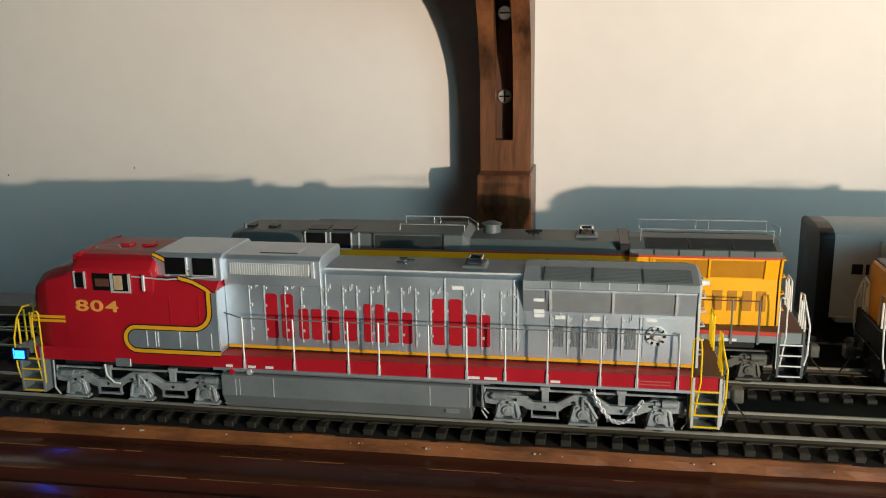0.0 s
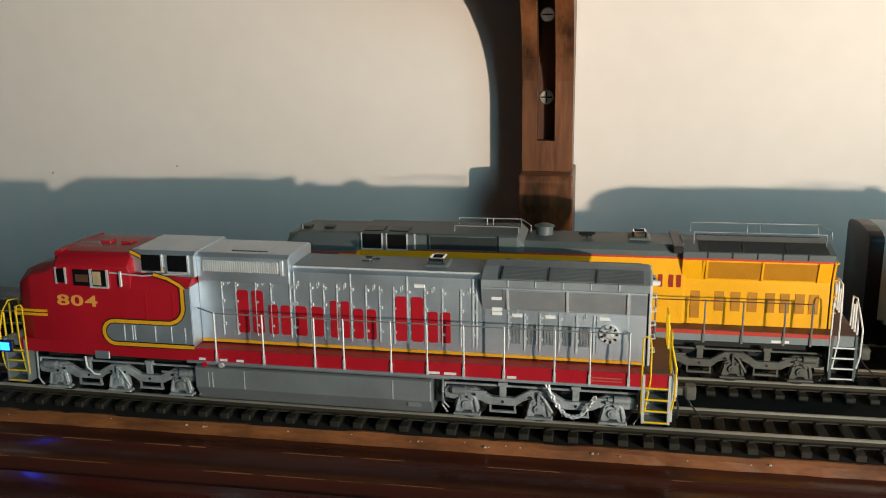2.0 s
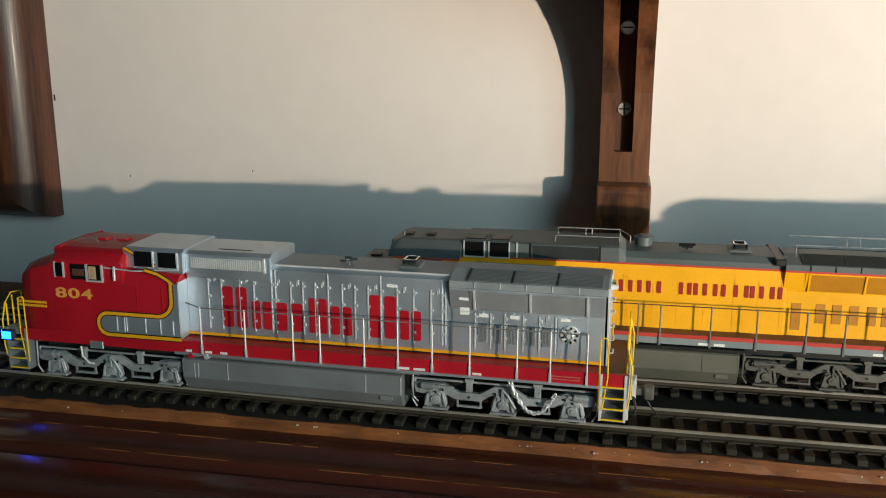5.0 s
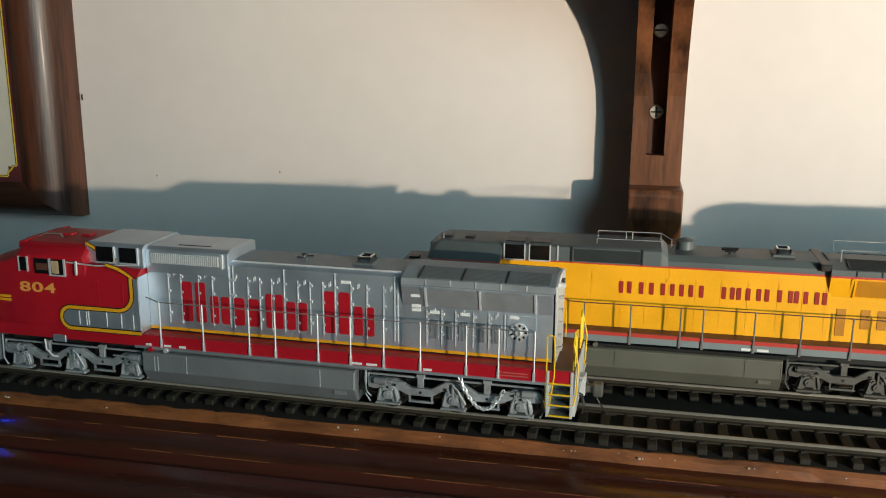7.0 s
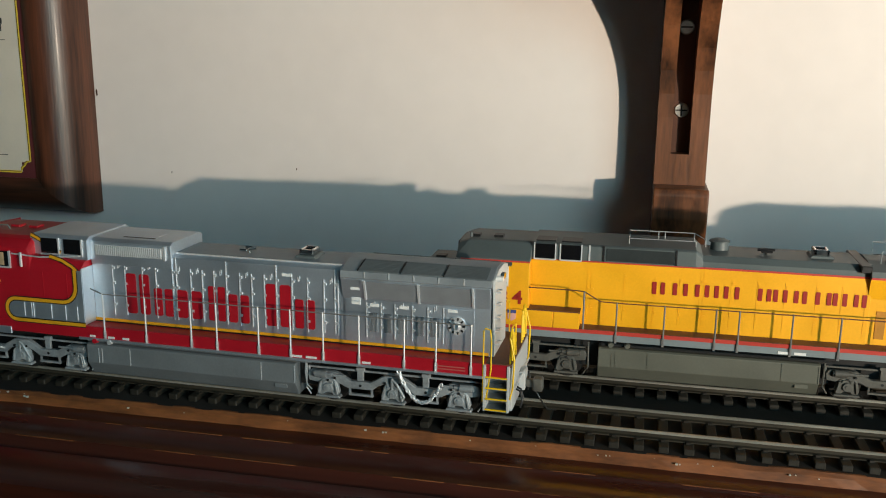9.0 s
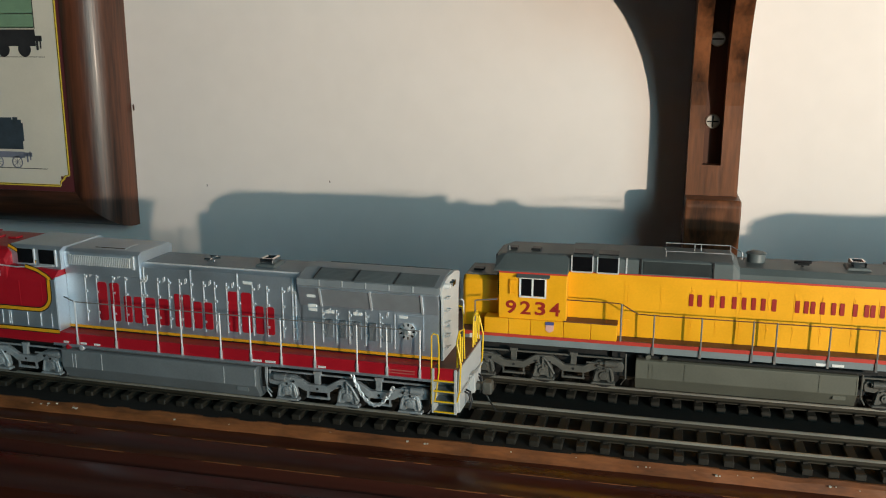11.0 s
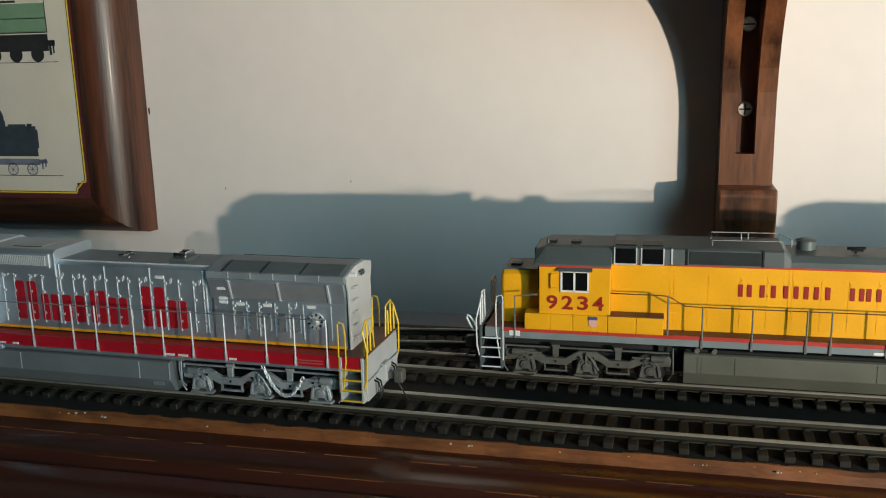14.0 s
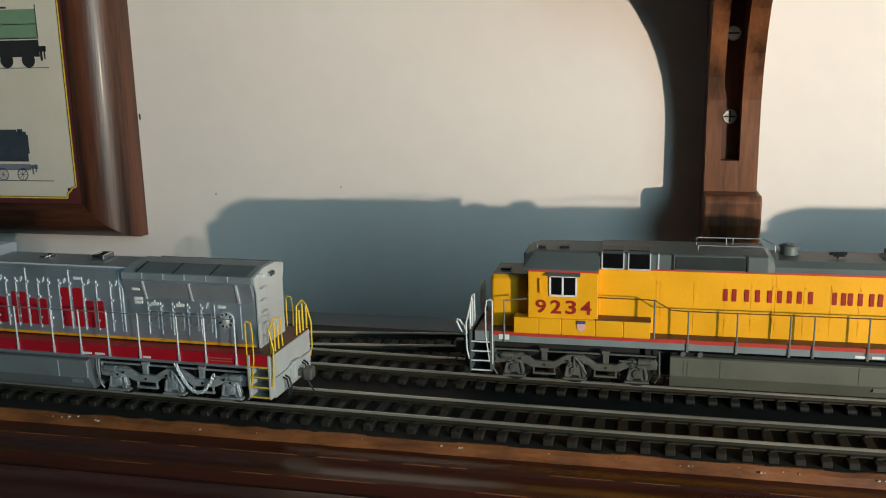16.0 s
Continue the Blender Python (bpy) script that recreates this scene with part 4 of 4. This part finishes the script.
def hooded_locomotive(x, y, hood, roof, stripe, truckpaint, label, number, o=0):
    R = thing("freight_locomotive", x, y, 0, label, "locomotive", "model locomotives")
    G, Y = roof, hood
    dk = part("deck", Bm((2, 226.5, -17.6, 17.6, 17.6, 21.5), bevel=0.12), M["sillgrey"], R, "grey side sill with a red stripe")
    part("walkway", Bm((2.2, 226.3, -17.4, 17.4, 21.4, 21.75)), M["deckbrown"], dk)
    part("sill_stripe", Bm((8, 219, -17.74, -17.5, 20.2, 21.6), (8, 219, 17.5, 17.74, 20.2, 21.6)), stripe, dk)
    for a, w in ((138, 4.0), (143.5, 4.0), (198, 6.0)):
        part("sill_plate", Bm((a, a + w, -17.8, -17.5, 18.0, 18.9)), M["white"], dk)
    part("builder_plate", Bm((11.4, 15.4, -17.85, -17.5, 18.6, 20.6)), M["white"], dk)
    # low nose
    part("nose", loft([(max(0.6, 7.0 + o), [(9.6, 21.7), (9.6, 39.6), (8.0, 41.2)]), (max(1.6, 8.2 + o), [(10.4, 21.7), (10.4, 40.4), (8.6, 42.0)]), (22.6 + o, [(10.4, 21.7), (10.4, 40.6), (8.6, 42.2)])], 0.25), Y, R, smooth=True)
    part("nose_roof", Bm((max(1.0, 8.0 + o), 22.4 + o, -8.8, 8.8, 41.9, 42.4)), G, R)
    part("nose_vent", Bm((10 + 0.6 * o, 14 + 0.6 * o, -4, 0, 42.3, 43.2), bevel=0.2), M["black"], R)
    # cab
    cb = part("cab", loft([(22.6 + o, [(17.4, 21.7), (17.4, 46.0)]), (48.5, [(17.4, 21.7), (17.4, 46.0)])], 0.2), Y, R, "cab side with a white framed window")
    part("cab_roof", loft([(20.6 + o, [(17.0, 45.9), (16.9, 46.6), (10.8, 50.4), (9.0, 50.7)]), (24.4 + o, [(17.45, 45.8), (17.4, 46.5), (11.0, 51.7), (9.2, 52.1)]), (48.6, [(17.45, 45.8), (17.4, 46.5), (11.0, 51.8), (9.2, 52.2)])], 0.15), G, cb)
    part("cab_line", Bm((22.6, 48.6, -17.6, -17.3, 45.5, 46.1)), stripe, cb)
    part("number_board", Bm((19.8 + o, 21.2 + o, -8.5, 8.5, 47.4, 50.6), bevel=0.2), M["black"], cb)
    part("front_window", Bm((22.2 + o, 22.8 + o, -16.4, -11.2, 36.5, 45.0), (22.2 + o, 22.8 + o, 11.2, 16.4, 36.5, 45.0)), M["glass"], cb)
    part("side_window", Bm((31.2, 40.4, -17.65, -17.2, 37.0, 43.8)), M["glass"], cb)
    part("window_frame", Bm((30.5, 31.2, -17.9, -17.2, 36.6, 44.2), (35.2, 35.9, -17.9, -17.2, 36.6, 44.2), (40.2, 40.8, -17.9, -17.2, 36.6, 44.2), (30.5, 40.8, -17.9, -17.2, 36.3, 36.9), (30.5, 40.8, -17.9, -17.2, 43.7, 44.2)), M["white"], cb)
    part("window_shade", pr([(-17.4, 45.6), (-19.0, 44.6), (-19.0, 44.3), (-17.4, 44.6)], 29.5, 42, "x"), G, cb)
    part("mirror", rod([(29.8, -17.6, 43), (27.2, -18.2, 43), (27.2, -18.2, 37.8), (29.8, -17.6, 37.6)], 0.3), Y, cb)
    for a in (26, 35):
        part("roof_vent", Bm((a - 1.8, a + 1.8, -6, -2, 52.1, 53.0), bevel=0.2), M["black"], cb)
    part("antenna", rod([(24.6, -7, 51.6), (24.6, -7, 54.0)], 0.6), M["harbour"], cb)
    if number:
        for k, digit in enumerate(number):
            figures(digit, 25.4 + 5.6 * k, 29.4 + 5.6 * k, 29.6, 34.8, -17.4, M["deepred"], cb, "number_figure", 0.02)
        part("emblem", pr([(44.0, 26.6), (41.0, 26.6), (41.0, 24.2), (42.5, 23.2), (44.0, 24.2)], -18.7, -18.4, "y"), M["pinkish"], cb)
        part("emblem_band", Bm((40.9, 44.1, -18.8, -18.4, 26.3, 27.5)), M["navy"], cb)
    # battery boxes along the deck
    for a, b in ((17.2, 26.6), (26.7, 35.0), (35.1, 47.6), (47.7, 57.8), (57.9, 67.6)):
        part("battery_box", Bm((a, b, -18.4, -12, 21.6, 27.8), bevel=0.2), Y, R)
    part("box_lid", Bm((47.7, 67.7, -18.3, -12, 27.8, 28.1)), M["deckbrown"], R)
    # hood
    hd = part("hood", loft([(48.5, [(11.4, 21.7), (11.4, 46.0)]), (168, [(11.4, 21.7), (11.4, 46.0)])], 0.12), Y, R, "hood side with doors and red lettering")
    part("hood_line", Bm((48.5, 217, -11.58, -11.3, 45.8, 46.5)), stripe, hd)
    part("hood_roof", loft([(48.5, [(11.4, 46.2), (11.4, 48.4), (9.0, 50.4)]), (168, [(11.4, 46.2), (11.4, 48.4), (9.0, 50.4)])], 0.15), G, hd)
    part("brake_box", loft([(48.6, [(12.2, 46.4), (12.2, 51.9), (10.8, 52.5)]), (108.0, [(12.2, 46.4), (12.2, 51.9), (10.8, 52.5)]), (110.5, [(11.6, 46.4), (11.6, 49.0), (9.4, 50.6)])], 0.15), G, hd)
    for a, b in ((49.8, 57.2), (59.4, 66.8)):
        part("dark_opening", Bm((a, b, -12.5, -12.0, 46.6, 52.0)), M["glass"], hd)
        part("opening_frame", Bm((b, b + 0.45, -12.75, -12.0, 46.2, 52.4), (a - 0.45, a, -12.75, -12.0, 46.2, 52.4), (a, b, -12.75, -12.0, 46.0, 46.5)), M["silver_hi"], hd)
        part("roof_hatch", Bm((a, b, -9.5, -2, 52.4, 52.9), bevel=0.1), M["black"], hd)
    for a, b in ((69.6, 70.2), (74.8, 75.4), (100.8, 101.4)):
        part("box_edge", Bm((a, b, -12.55, -12.0, 46.6, 52.4)), M["silver_hi"] if a < 72 else M["black"], hd)
    part("brake_panel", Bm((76, 100.4, -12.4, -12.0, 46.9, 51.6)), M["harbour_dark"], hd)
    xs = [69.6, 71.0, 83.0, 94.0, 103.0, 110.2, 111.4, 121.0, 130.0, 139.5, 150.0, 158.5, 166.5]
    hood_ribs(hd, xs, (110.2, 111.4), -11.4, 24.0, 42.5, 45.8, Y, Y, 0.1, False)
    if number:
        z0, z1 = 35.3, 39.9
        UB = []
        for x0, x1 in ((93.2, 97.8), (100.6, 105.9), (108.5, 110.1), (111.9, 116.8), (118.6, 123.9), (130.3, 134.9), (135.6, 140.4), (142.6, 147.0), (149.8, 151.3), (153.6, 157.2), (158.8, 160.3), (162.6, 166.8)):
            UB += [(x0, x0 + 1.55, z0, z1)] + ([(x1 - 1.55, x1, z0, z1)] if x1 - x0 > 3 else [])
        plain_lettering(hd, -11.5, UB, M["deepred"])
    # radiator
    rd = part("radiator_section", Bm((167.0, 217.5, -10.8, 10.8, 21.7, 46.3)), Y, R)
    radiator(rd, 167.0, 217.5, Y, G, M["harbour_dark"], M["ochre"], Y, M["harbour_dark"])
    part("lip_line", Bm((167, 218, -13.68, -13.3, 46.1, 46.8)), stripe, rd)
    for a in (170.5, 178.8, 184.4, 190.2, 196.2, 201.2, 206.2, 210.9):
        part("vent_panel", Bm((a, a + 3.2, -11.2, -10.9, 27.0 if a > 175 else 24.0, 34.2)), M["ochre"], rd)
    part("roof_step", Bm((163.5, 167.2, -13.0, 13.0, 48.0, 50.6), bevel=0.3), M["black"], rd)
    tail = [(10.6, 21.7), (10.6, 38.5), (12.9, 45.8), (13.2, 46.2)]
    end = part("rear_wall", loft([(218.12, tail), (218.9, tail)], 0.15), Y, R)
    for z in (27, 33, 39, 45):
        part("ladder_rung", rod([(218.8, -9.5, z), (220.3, -9.5, z + 0.2), (220.3, -6.0, z + 0.2), (218.8, -6.0, z)], 0.26), Y, end)
    roof_hatch(R, 152.0, 50.4, M["chrome"])
    bm = dsc((117, 3, 50.2), 3.4, 3.0, "z", 24, 3.2)
    dsc((117, 3, 53.2), 3.8, 0.5, "z", 24, bm=bm)
    dsc((117, 3, 53.7), 3.4, 0.6, "z", 24, 2.2, bm=bm)
    part("roof_fan", bm, M["harbour"], R, smooth=True)
    bm = rod([(133, -2, 50.4), (133, -2, 52.0)], 0.5)
    rod([(130, -2, 52), (136, -2, 52.2)], 0.6, bm=bm); rod([(131, -4, 51.8), (135, -4, 51.8)], 0.5, bm=bm)
    part("air_horn", bm, M["black"], R)
    for a, b, yy, zt in ((84, 108, 6, 55.2), (171, 216, 7, 55.4)):
        bm = rod([(a, yy, 52), (a, yy, zt), (b, yy, zt), (b + 4, yy - 4, zt - 1.5), (b + 4, yy - 4, 51)], 0.2)
        for q in (a + (b - a) * 0.45, a + (b - a) * 0.55, b):
            rod([(q, yy, 51.5), (q, yy, zt)], 0.2, bm=bm)
        rod([(a, -yy, zt - 0.6), (b, -yy, zt - 0.6)], 0.16, bm=bm)
        for q in (a, b):
            rod([(q, -yy, 50.5), (q, -yy, zt - 0.6)], 0.16, bm=bm)
        part("roof_rail", bm, M["greytruck"], R, "thin grey wire roof rail")
    underframe(R, Y, M["uptank"], M["uptank"], (75.0, 153.0), "olive-grey fuel tank", M["uptank"])
    truck(R, (16.8, 40.0, 63.2), truckpaint, "grey three-axle truck")
    truck(R, (162.8, 186.0, 209.2), truckpaint, "grey three-axle truck")
    for xx in (16.8, 40.0, 63.2, 162.8, 186.0, 209.2):
        wheelset(R, xx)
    end_fittings(R, 226.5, 1, M["harbour"] if number else M["black"], M["white"], M["white"], M["black"])
    end_fittings(R, 0.0, -1, M["harbour"] if number else M["black"], M["white"], M["white"], M["black"])
    handrails(R, [81, 98, 116, 124, 142, 158, 175, 188, 202, 211], 32.6, M["postgrey"], [(48.6, -17.6, 36.4), (66, -17.9, 36.4), (69, -17.9, 36.2), (75, -17.9, 32.8)], M["deckbrown"])
    part("cab_post", rod([(69, -17.9, 21.8), (69, -17.9, 36.3)], 0.4), M["postgrey"], R)
    if number:
        loop = [(-1.2, -15.5, 19.5), (-2.4, -15.8, 22.5), (-4.0, -16.2, 25.0), (-5.0, -16.3, 25.4), (-5.2, -16.3, 24.4), (-4.0, -16.0, 21.6), (-2.6, -15.6, 19.2)]
        part("cut_lever", rod(loop, 0.38, 6, closed=True), M["white"], R, "white wire lever loop")
        part("jumper_cable", rod([(-1.0, -13.5, 19.0), (-2.6, -13.8, 16.5), (-2.2, -13.8, 12.0), (-0.8, -13.6, 9.0), (-1.4, -13.6, 5.6)], 0.75, 8), M["black"], R)
    part("nose_post", rod([(13.5, -17.9, 17.8), (13.5, -17.9, 34), (22, -17.6, 35)], 0.35), M["postgrey"], R)
    return R


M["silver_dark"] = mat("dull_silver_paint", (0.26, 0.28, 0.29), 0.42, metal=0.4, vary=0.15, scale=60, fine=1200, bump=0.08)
M["harbour_dark"] = mat("dark_grey_grille", (0.024, 0.030, 0.031), 0.6, vary=0.2, scale=200, fine=2000, bump=0.1, spec=0.2)
M["uptank"] = mat("olive_grey_tank", (0.115, 0.115, 0.090), 0.5, vary=0.15, scale=60, fine=1200, bump=0.08)
M["blind"] = mat("tan_seat", (0.55, 0.38, 0.22), 0.6, vary=0.2, scale=300)
M["pinkish"] = mat("faded_emblem_red", (0.72, 0.40, 0.34), 0.5, vary=0.1)
M["orangefig"] = mat("orange_figures", (0.80, 0.34, 0.07), 0.45, vary=0.05, bump=0.02)
M["deepred"] = mat("deep_red_figures", (0.32, 0.018, 0.012), 0.45, vary=0.05, bump=0.02)
# grey for the silver roofs, darkened because they face up
M["hoodtop_shaded"] = mat("grey_shaded_hood_top", (0.25, 0.28, 0.30), 0.5, metal=0.2, vary=0.2, scale=70, fine=1000, bump=0.02)
# silver of the rear end, painted paler for the light that falls there
M["silver_lit"] = mat("lit_silver_paint", (0.56, 0.56, 0.55), 0.6, metal=0.15, vary=0.1, scale=70, fine=1000, bump=0.03)
M["navy"] = mat("emblem_blue", (0.06, 0.08, 0.25), 0.5, vary=0.1)

SILVER, WHEELS = silver_locomotive()
YELLOW = hooded_locomotive(0, TRACK_B, M["yellow"], M["harbour"], M["signal_red"], M["warm_truck"], "yellow and grey model diesel locomotive standing on the middle track", "9234")
ORANGE = hooded_locomotive(0.2530, TRACK_B, M["orange"], M["black"], M["black"], M["warm_truck"], "orange and black model diesel locomotive standing behind the yellow one", "", -6.5)


def hopper():
    R = thing("covered_hopper", 0.2405, 0.0455, 0, "grey covered hopper wagon with a black end, on the rear track", "railway wagon")
    G = M["hopper"]
    L = 170
    n = 10
    prof = [(16.5, 13), (16.5, 44.4), (15.6, 46.0), (12, 47.5), (5, 48.4)]
    part("body", loft([(5.5, prof), (L - 7.5, prof)], 0.0), G, R, smooth=True)
    endp = [(16.6, 6), (16.6, 44.6), (15.7, 46.2), (12, 47.7), (5, 48.6)]
    part("end_wall", loft([(0, endp), (5.6, endp)], 0.2), M["black"], R, "black wagon end", smooth=True)
    part("end_wall", loft([(L - 7.6, endp), (L, endp)], 0.2), M["black"], R, "black wagon end", smooth=True)
    part("sill", Bm((8, L - 8, -16.9, 16.9, 11, 13.4), bevel=0.2), G, R)
    for x in (22, 38, 54, 70):
        part("rib", Bm((x, x + 0.8, -17.0, -16.4, 13.5, 44)), G, R)
    x = 12.5
    for w in (4.0, 1.2, 1.2, 1.2, 3.0, 4.2, 3.0, 3.4):
        part("lettering", Bm((x, x + w, -16.75, -16.45, 30.5, 34.5)), M["black"], R)
        x += w + 1.1
    for c in (20, L - 20):
        part("bogie", Bm((c - 14, c + 14, -12.5, 12.5, 4, 9), bevel=0.5), M["underblack"], R)
        for dx in (-10, 10):
            bm = NB()
            for s in (-1, 1):
                dsc((c + dx, s * 7.4, 5.2), 5.2, s * 2.6, "y", 24, bm=bm)
            part("wheelset", bm, M["wheel"], R)


M["hopper"] = mat("grey_wagon_paint", (0.60, 0.61, 0.60), 0.55, vary=0.12, scale=60, fine=1200, bump=0.08)
hopper()


# ---- the print and small marks on the wall ----
def print_details():
    def flat(name, bm, m, lift, label=""):
        o = part(name, bm, m, PRINT, label)
        o.location = (0, 0, 0)
        return o
    w, h = 0.34, 0.46
    y = -0.0226
    xr, zb = -0.0345, 0.0278
    cut = 0.007
    xl, zt = -w + 0.0345, h - 0.0278
    def border(inset, width, yy, m, name):
        a, b, c, d, k = xl + inset, xr - inset, zb + inset, zt - inset, cut
        pts = [(a + k, c), (b - k, c)] + [(b - k * math.cos(t), c + k * math.sin(t)) for t in [radians(v) for v in (80, 60, 45, 30, 10)]][::1]
        pts = [(a + k, c), (b - k, c), (b - 0.93 * k, c + 0.38 * k), (b - 0.62 * k, c + 0.62 * k), (b - 0.38 * k, c + 0.93 * k), (b, c + k), (b, d - k), (b - 0.38 * k, d - 0.93 * k), (b - 0.93 * k, d - 0.38 * k), (b - k, d), (a + k, d), (a + 0.38 * k, d - 0.93 * k), (a, d - k), (a, c + k), (a + 0.93 * k, c + 0.38 * k), (a + k, c)]
        flat(name, ribbon([(p[0] * 1000, p[1] * 1000) for p in pts], width, yy, 0.1), m, 0)
    MK = M
    # maroon surround
    for b in ((-w + 0.0300, -0.0300, 0.0238, zb), (-w + 0.0300, -0.0300, zt, h - 0.0238), (-w + 0.0300, xl, zb, zt), (xr, -0.0300, zb, zt)):
        flat("surround", box(NB(), b[0], b[1], y - 0.0001, y + 0.0002, b[2], b[3]), M["maroon"], 0)
    border(0.0, 1.5, -22.68, M["goldline"], "gold_border")
    border(0.0003, 0.35, -22.80, M["black"], "black_line")
    def shapes(name, m, boxes):
        for b in boxes:
            flat(name, box(NB(), b[0], b[1], y - 0.00022, y + 0.0001, b[2], b[3]), m, 0)
    # a green tender over a black frame with wheels, on a line
    gx = -0.0505
    shapes("printed_tender", M["pgreen"], ((gx - 0.12, gx, 0.1275, 0.1455),))
    shapes("printed_lining", M["paper"], ((gx - 0.12, gx, 0.1362, 0.1367), (gx - 0.12, gx + 0.0004, 0.1270, 0.1282)))
    shapes("printed_frame", M["pblack"], ((gx - 0.12, gx + 0.0003, 0.1165, 0.1268), (gx, gx + 0.005, 0.1195, 0.1230), (gx + 0.0008, gx + 0.0022, 0.1140, 0.1195), (gx + 0.0034, gx + 0.0042, 0.1150, 0.1230), (gx - 0.14, gx + 0.006, 0.1096, 0.1100), (gx - 0.12, gx - 0.020, 0.1462, 0.1474), (gx + 0.0001, gx + 0.0005, 0.127, 0.148)))
    for k in range(7):
        flat("printed_wheel", disc(NB(), (gx - 0.008 - 0.0155 * k, y - 0.0001, 0.1145), 0.0046, -0.00016, "y", 22), M["pblack"], 0)
    bx = -0.0667
    shapes("printed_tender", M["pblue"], ((bx - 0.10, bx, 0.0508, 0.0700), (bx - 0.020, bx - 0.007, 0.0700, 0.0713), (bx - 0.006, bx - 0.0025, 0.0695, 0.0716), (bx - 0.050, bx - 0.022, 0.0700, 0.0735), (bx, bx + 0.0012, 0.056, 0.068)))
    heap = [(bx - 0.052, 0.0735), (bx - 0.0225, 0.0735), (bx - 0.0228, 0.0768), (bx - 0.0243, 0.0802), (bx - 0.0262, 0.0765), (bx - 0.036, 0.0748)]
    flat("printed_coal", prism(NB(), heap, y - 0.0002, y + 0.0001, "y"), M["pblue"], 0)
    shapes("printed_frame", M["pgrey"], ((bx - 0.10, bx + 0.0006, 0.0452, 0.0492), (bx, bx + 0.006, 0.0462, 0.0488), (bx + 0.0018, bx + 0.0028, 0.0425, 0.0482), (bx + 0.0042, bx + 0.0050, 0.0440, 0.0494)))
    shapes("printed_line", M["pblack"], ((bx - 0.10, bx + 0.0165, 0.0382, 0.0386),))
    for k in range(5):
        cx = bx - 0.0055 - 0.0145 * k
        pts = [(cx * 1000 + 3.7 * math.cos(t), 42.4 + 3.7 * math.sin(t)) for t in [2 * math.pi * i / 20 for i in range(21)]]
        flat("printed_wheel", ribbon(pts, 0.7, -22.7, 0.12), M["pgrey"], 0)
        for j in range(4):
            a = math.pi * j / 4
            flat("printed_spoke", ribbon([(cx * 1000 - 3.4 * math.cos(a), 42.4 - 3.4 * math.sin(a)), (cx * 1000 + 3.4 * math.cos(a), 42.4 + 3.4 * math.sin(a))], 0.3, -22.7, 0.1), M["pgrey"], 0)
    flat("surround_corner", box(NB(), xr - 0.0062, xr + 0.0001, y - 0.00005, y + 0.0002, zb - 0.0001, zb + 0.0062), M["maroon"], 0)


M["maroon"] = mat("maroon_surround", (0.10, 0.022, 0.025), 0.5, vary=0.15, scale=60)
M["goldline"] = mat("yellow_print_line", (0.70, 0.50, 0.05), 0.5, vary=0.05)
M["pgreen"] = mat("printed_green", (0.16, 0.27, 0.17), 0.6, vary=0.12, scale=90, bump=0.02)
M["pblack"] = mat("printed_black", (0.02, 0.02, 0.022), 0.6, vary=0.3, scale=200, bump=0.02)
M["pblue"] = mat("printed_slate", (0.035, 0.05, 0.065), 0.6, vary=0.3, scale=120, bump=0.02)
M["pgrey"] = mat("printed_grey", (0.16, 0.17, 0.22), 0.6, vary=0.2, scale=200, bump=0.02)
print_details()
for px, pz, ph in ((-0.2555, 0.0895, 0.0042), (-0.1212, 0.0455, 0.0015), (-0.206, 0.040, 0.0013)):
    chip = part("wall_chip", prism(NB(), [(px, pz - ph / 2), (px + 0.14 * ph, pz - ph * 0.4), (px + 0.1 * ph, pz + ph / 2), (px - 0.08 * ph, pz + ph * 0.3)], WALL - 0.0006, WALL + 0.0003, "y"), M["slot"])
    tagged(chip, "small dark chip in the painted wall plaster", "chip", "chips in the wall")

crumbs()


def motions():
    speed = 0.01605
    rows = []
    for t in range(17):
        x = -0.0337 - speed * t
        ya, yb = along(FRONT, x + 0.038), along(FRONT, x + 0.186)
        yaw = math.atan2(yb - ya, 0.148)
        rows.append((t, pose(x, ya - 0.038 * math.sin(yaw), 0, 0, 0, math.degrees(yaw))))
    walk(SILVER, rows)
    turn = -speed / 0.0058
    for wheel in WHEELS:
        x, z = wheel.location.x, wheel.location.z
        walk(wheel, [(k * 0.5, pose(x, 0, z, 0, math.degrees(turn * k * 0.5), 0)) for k in range(33)])


motions()
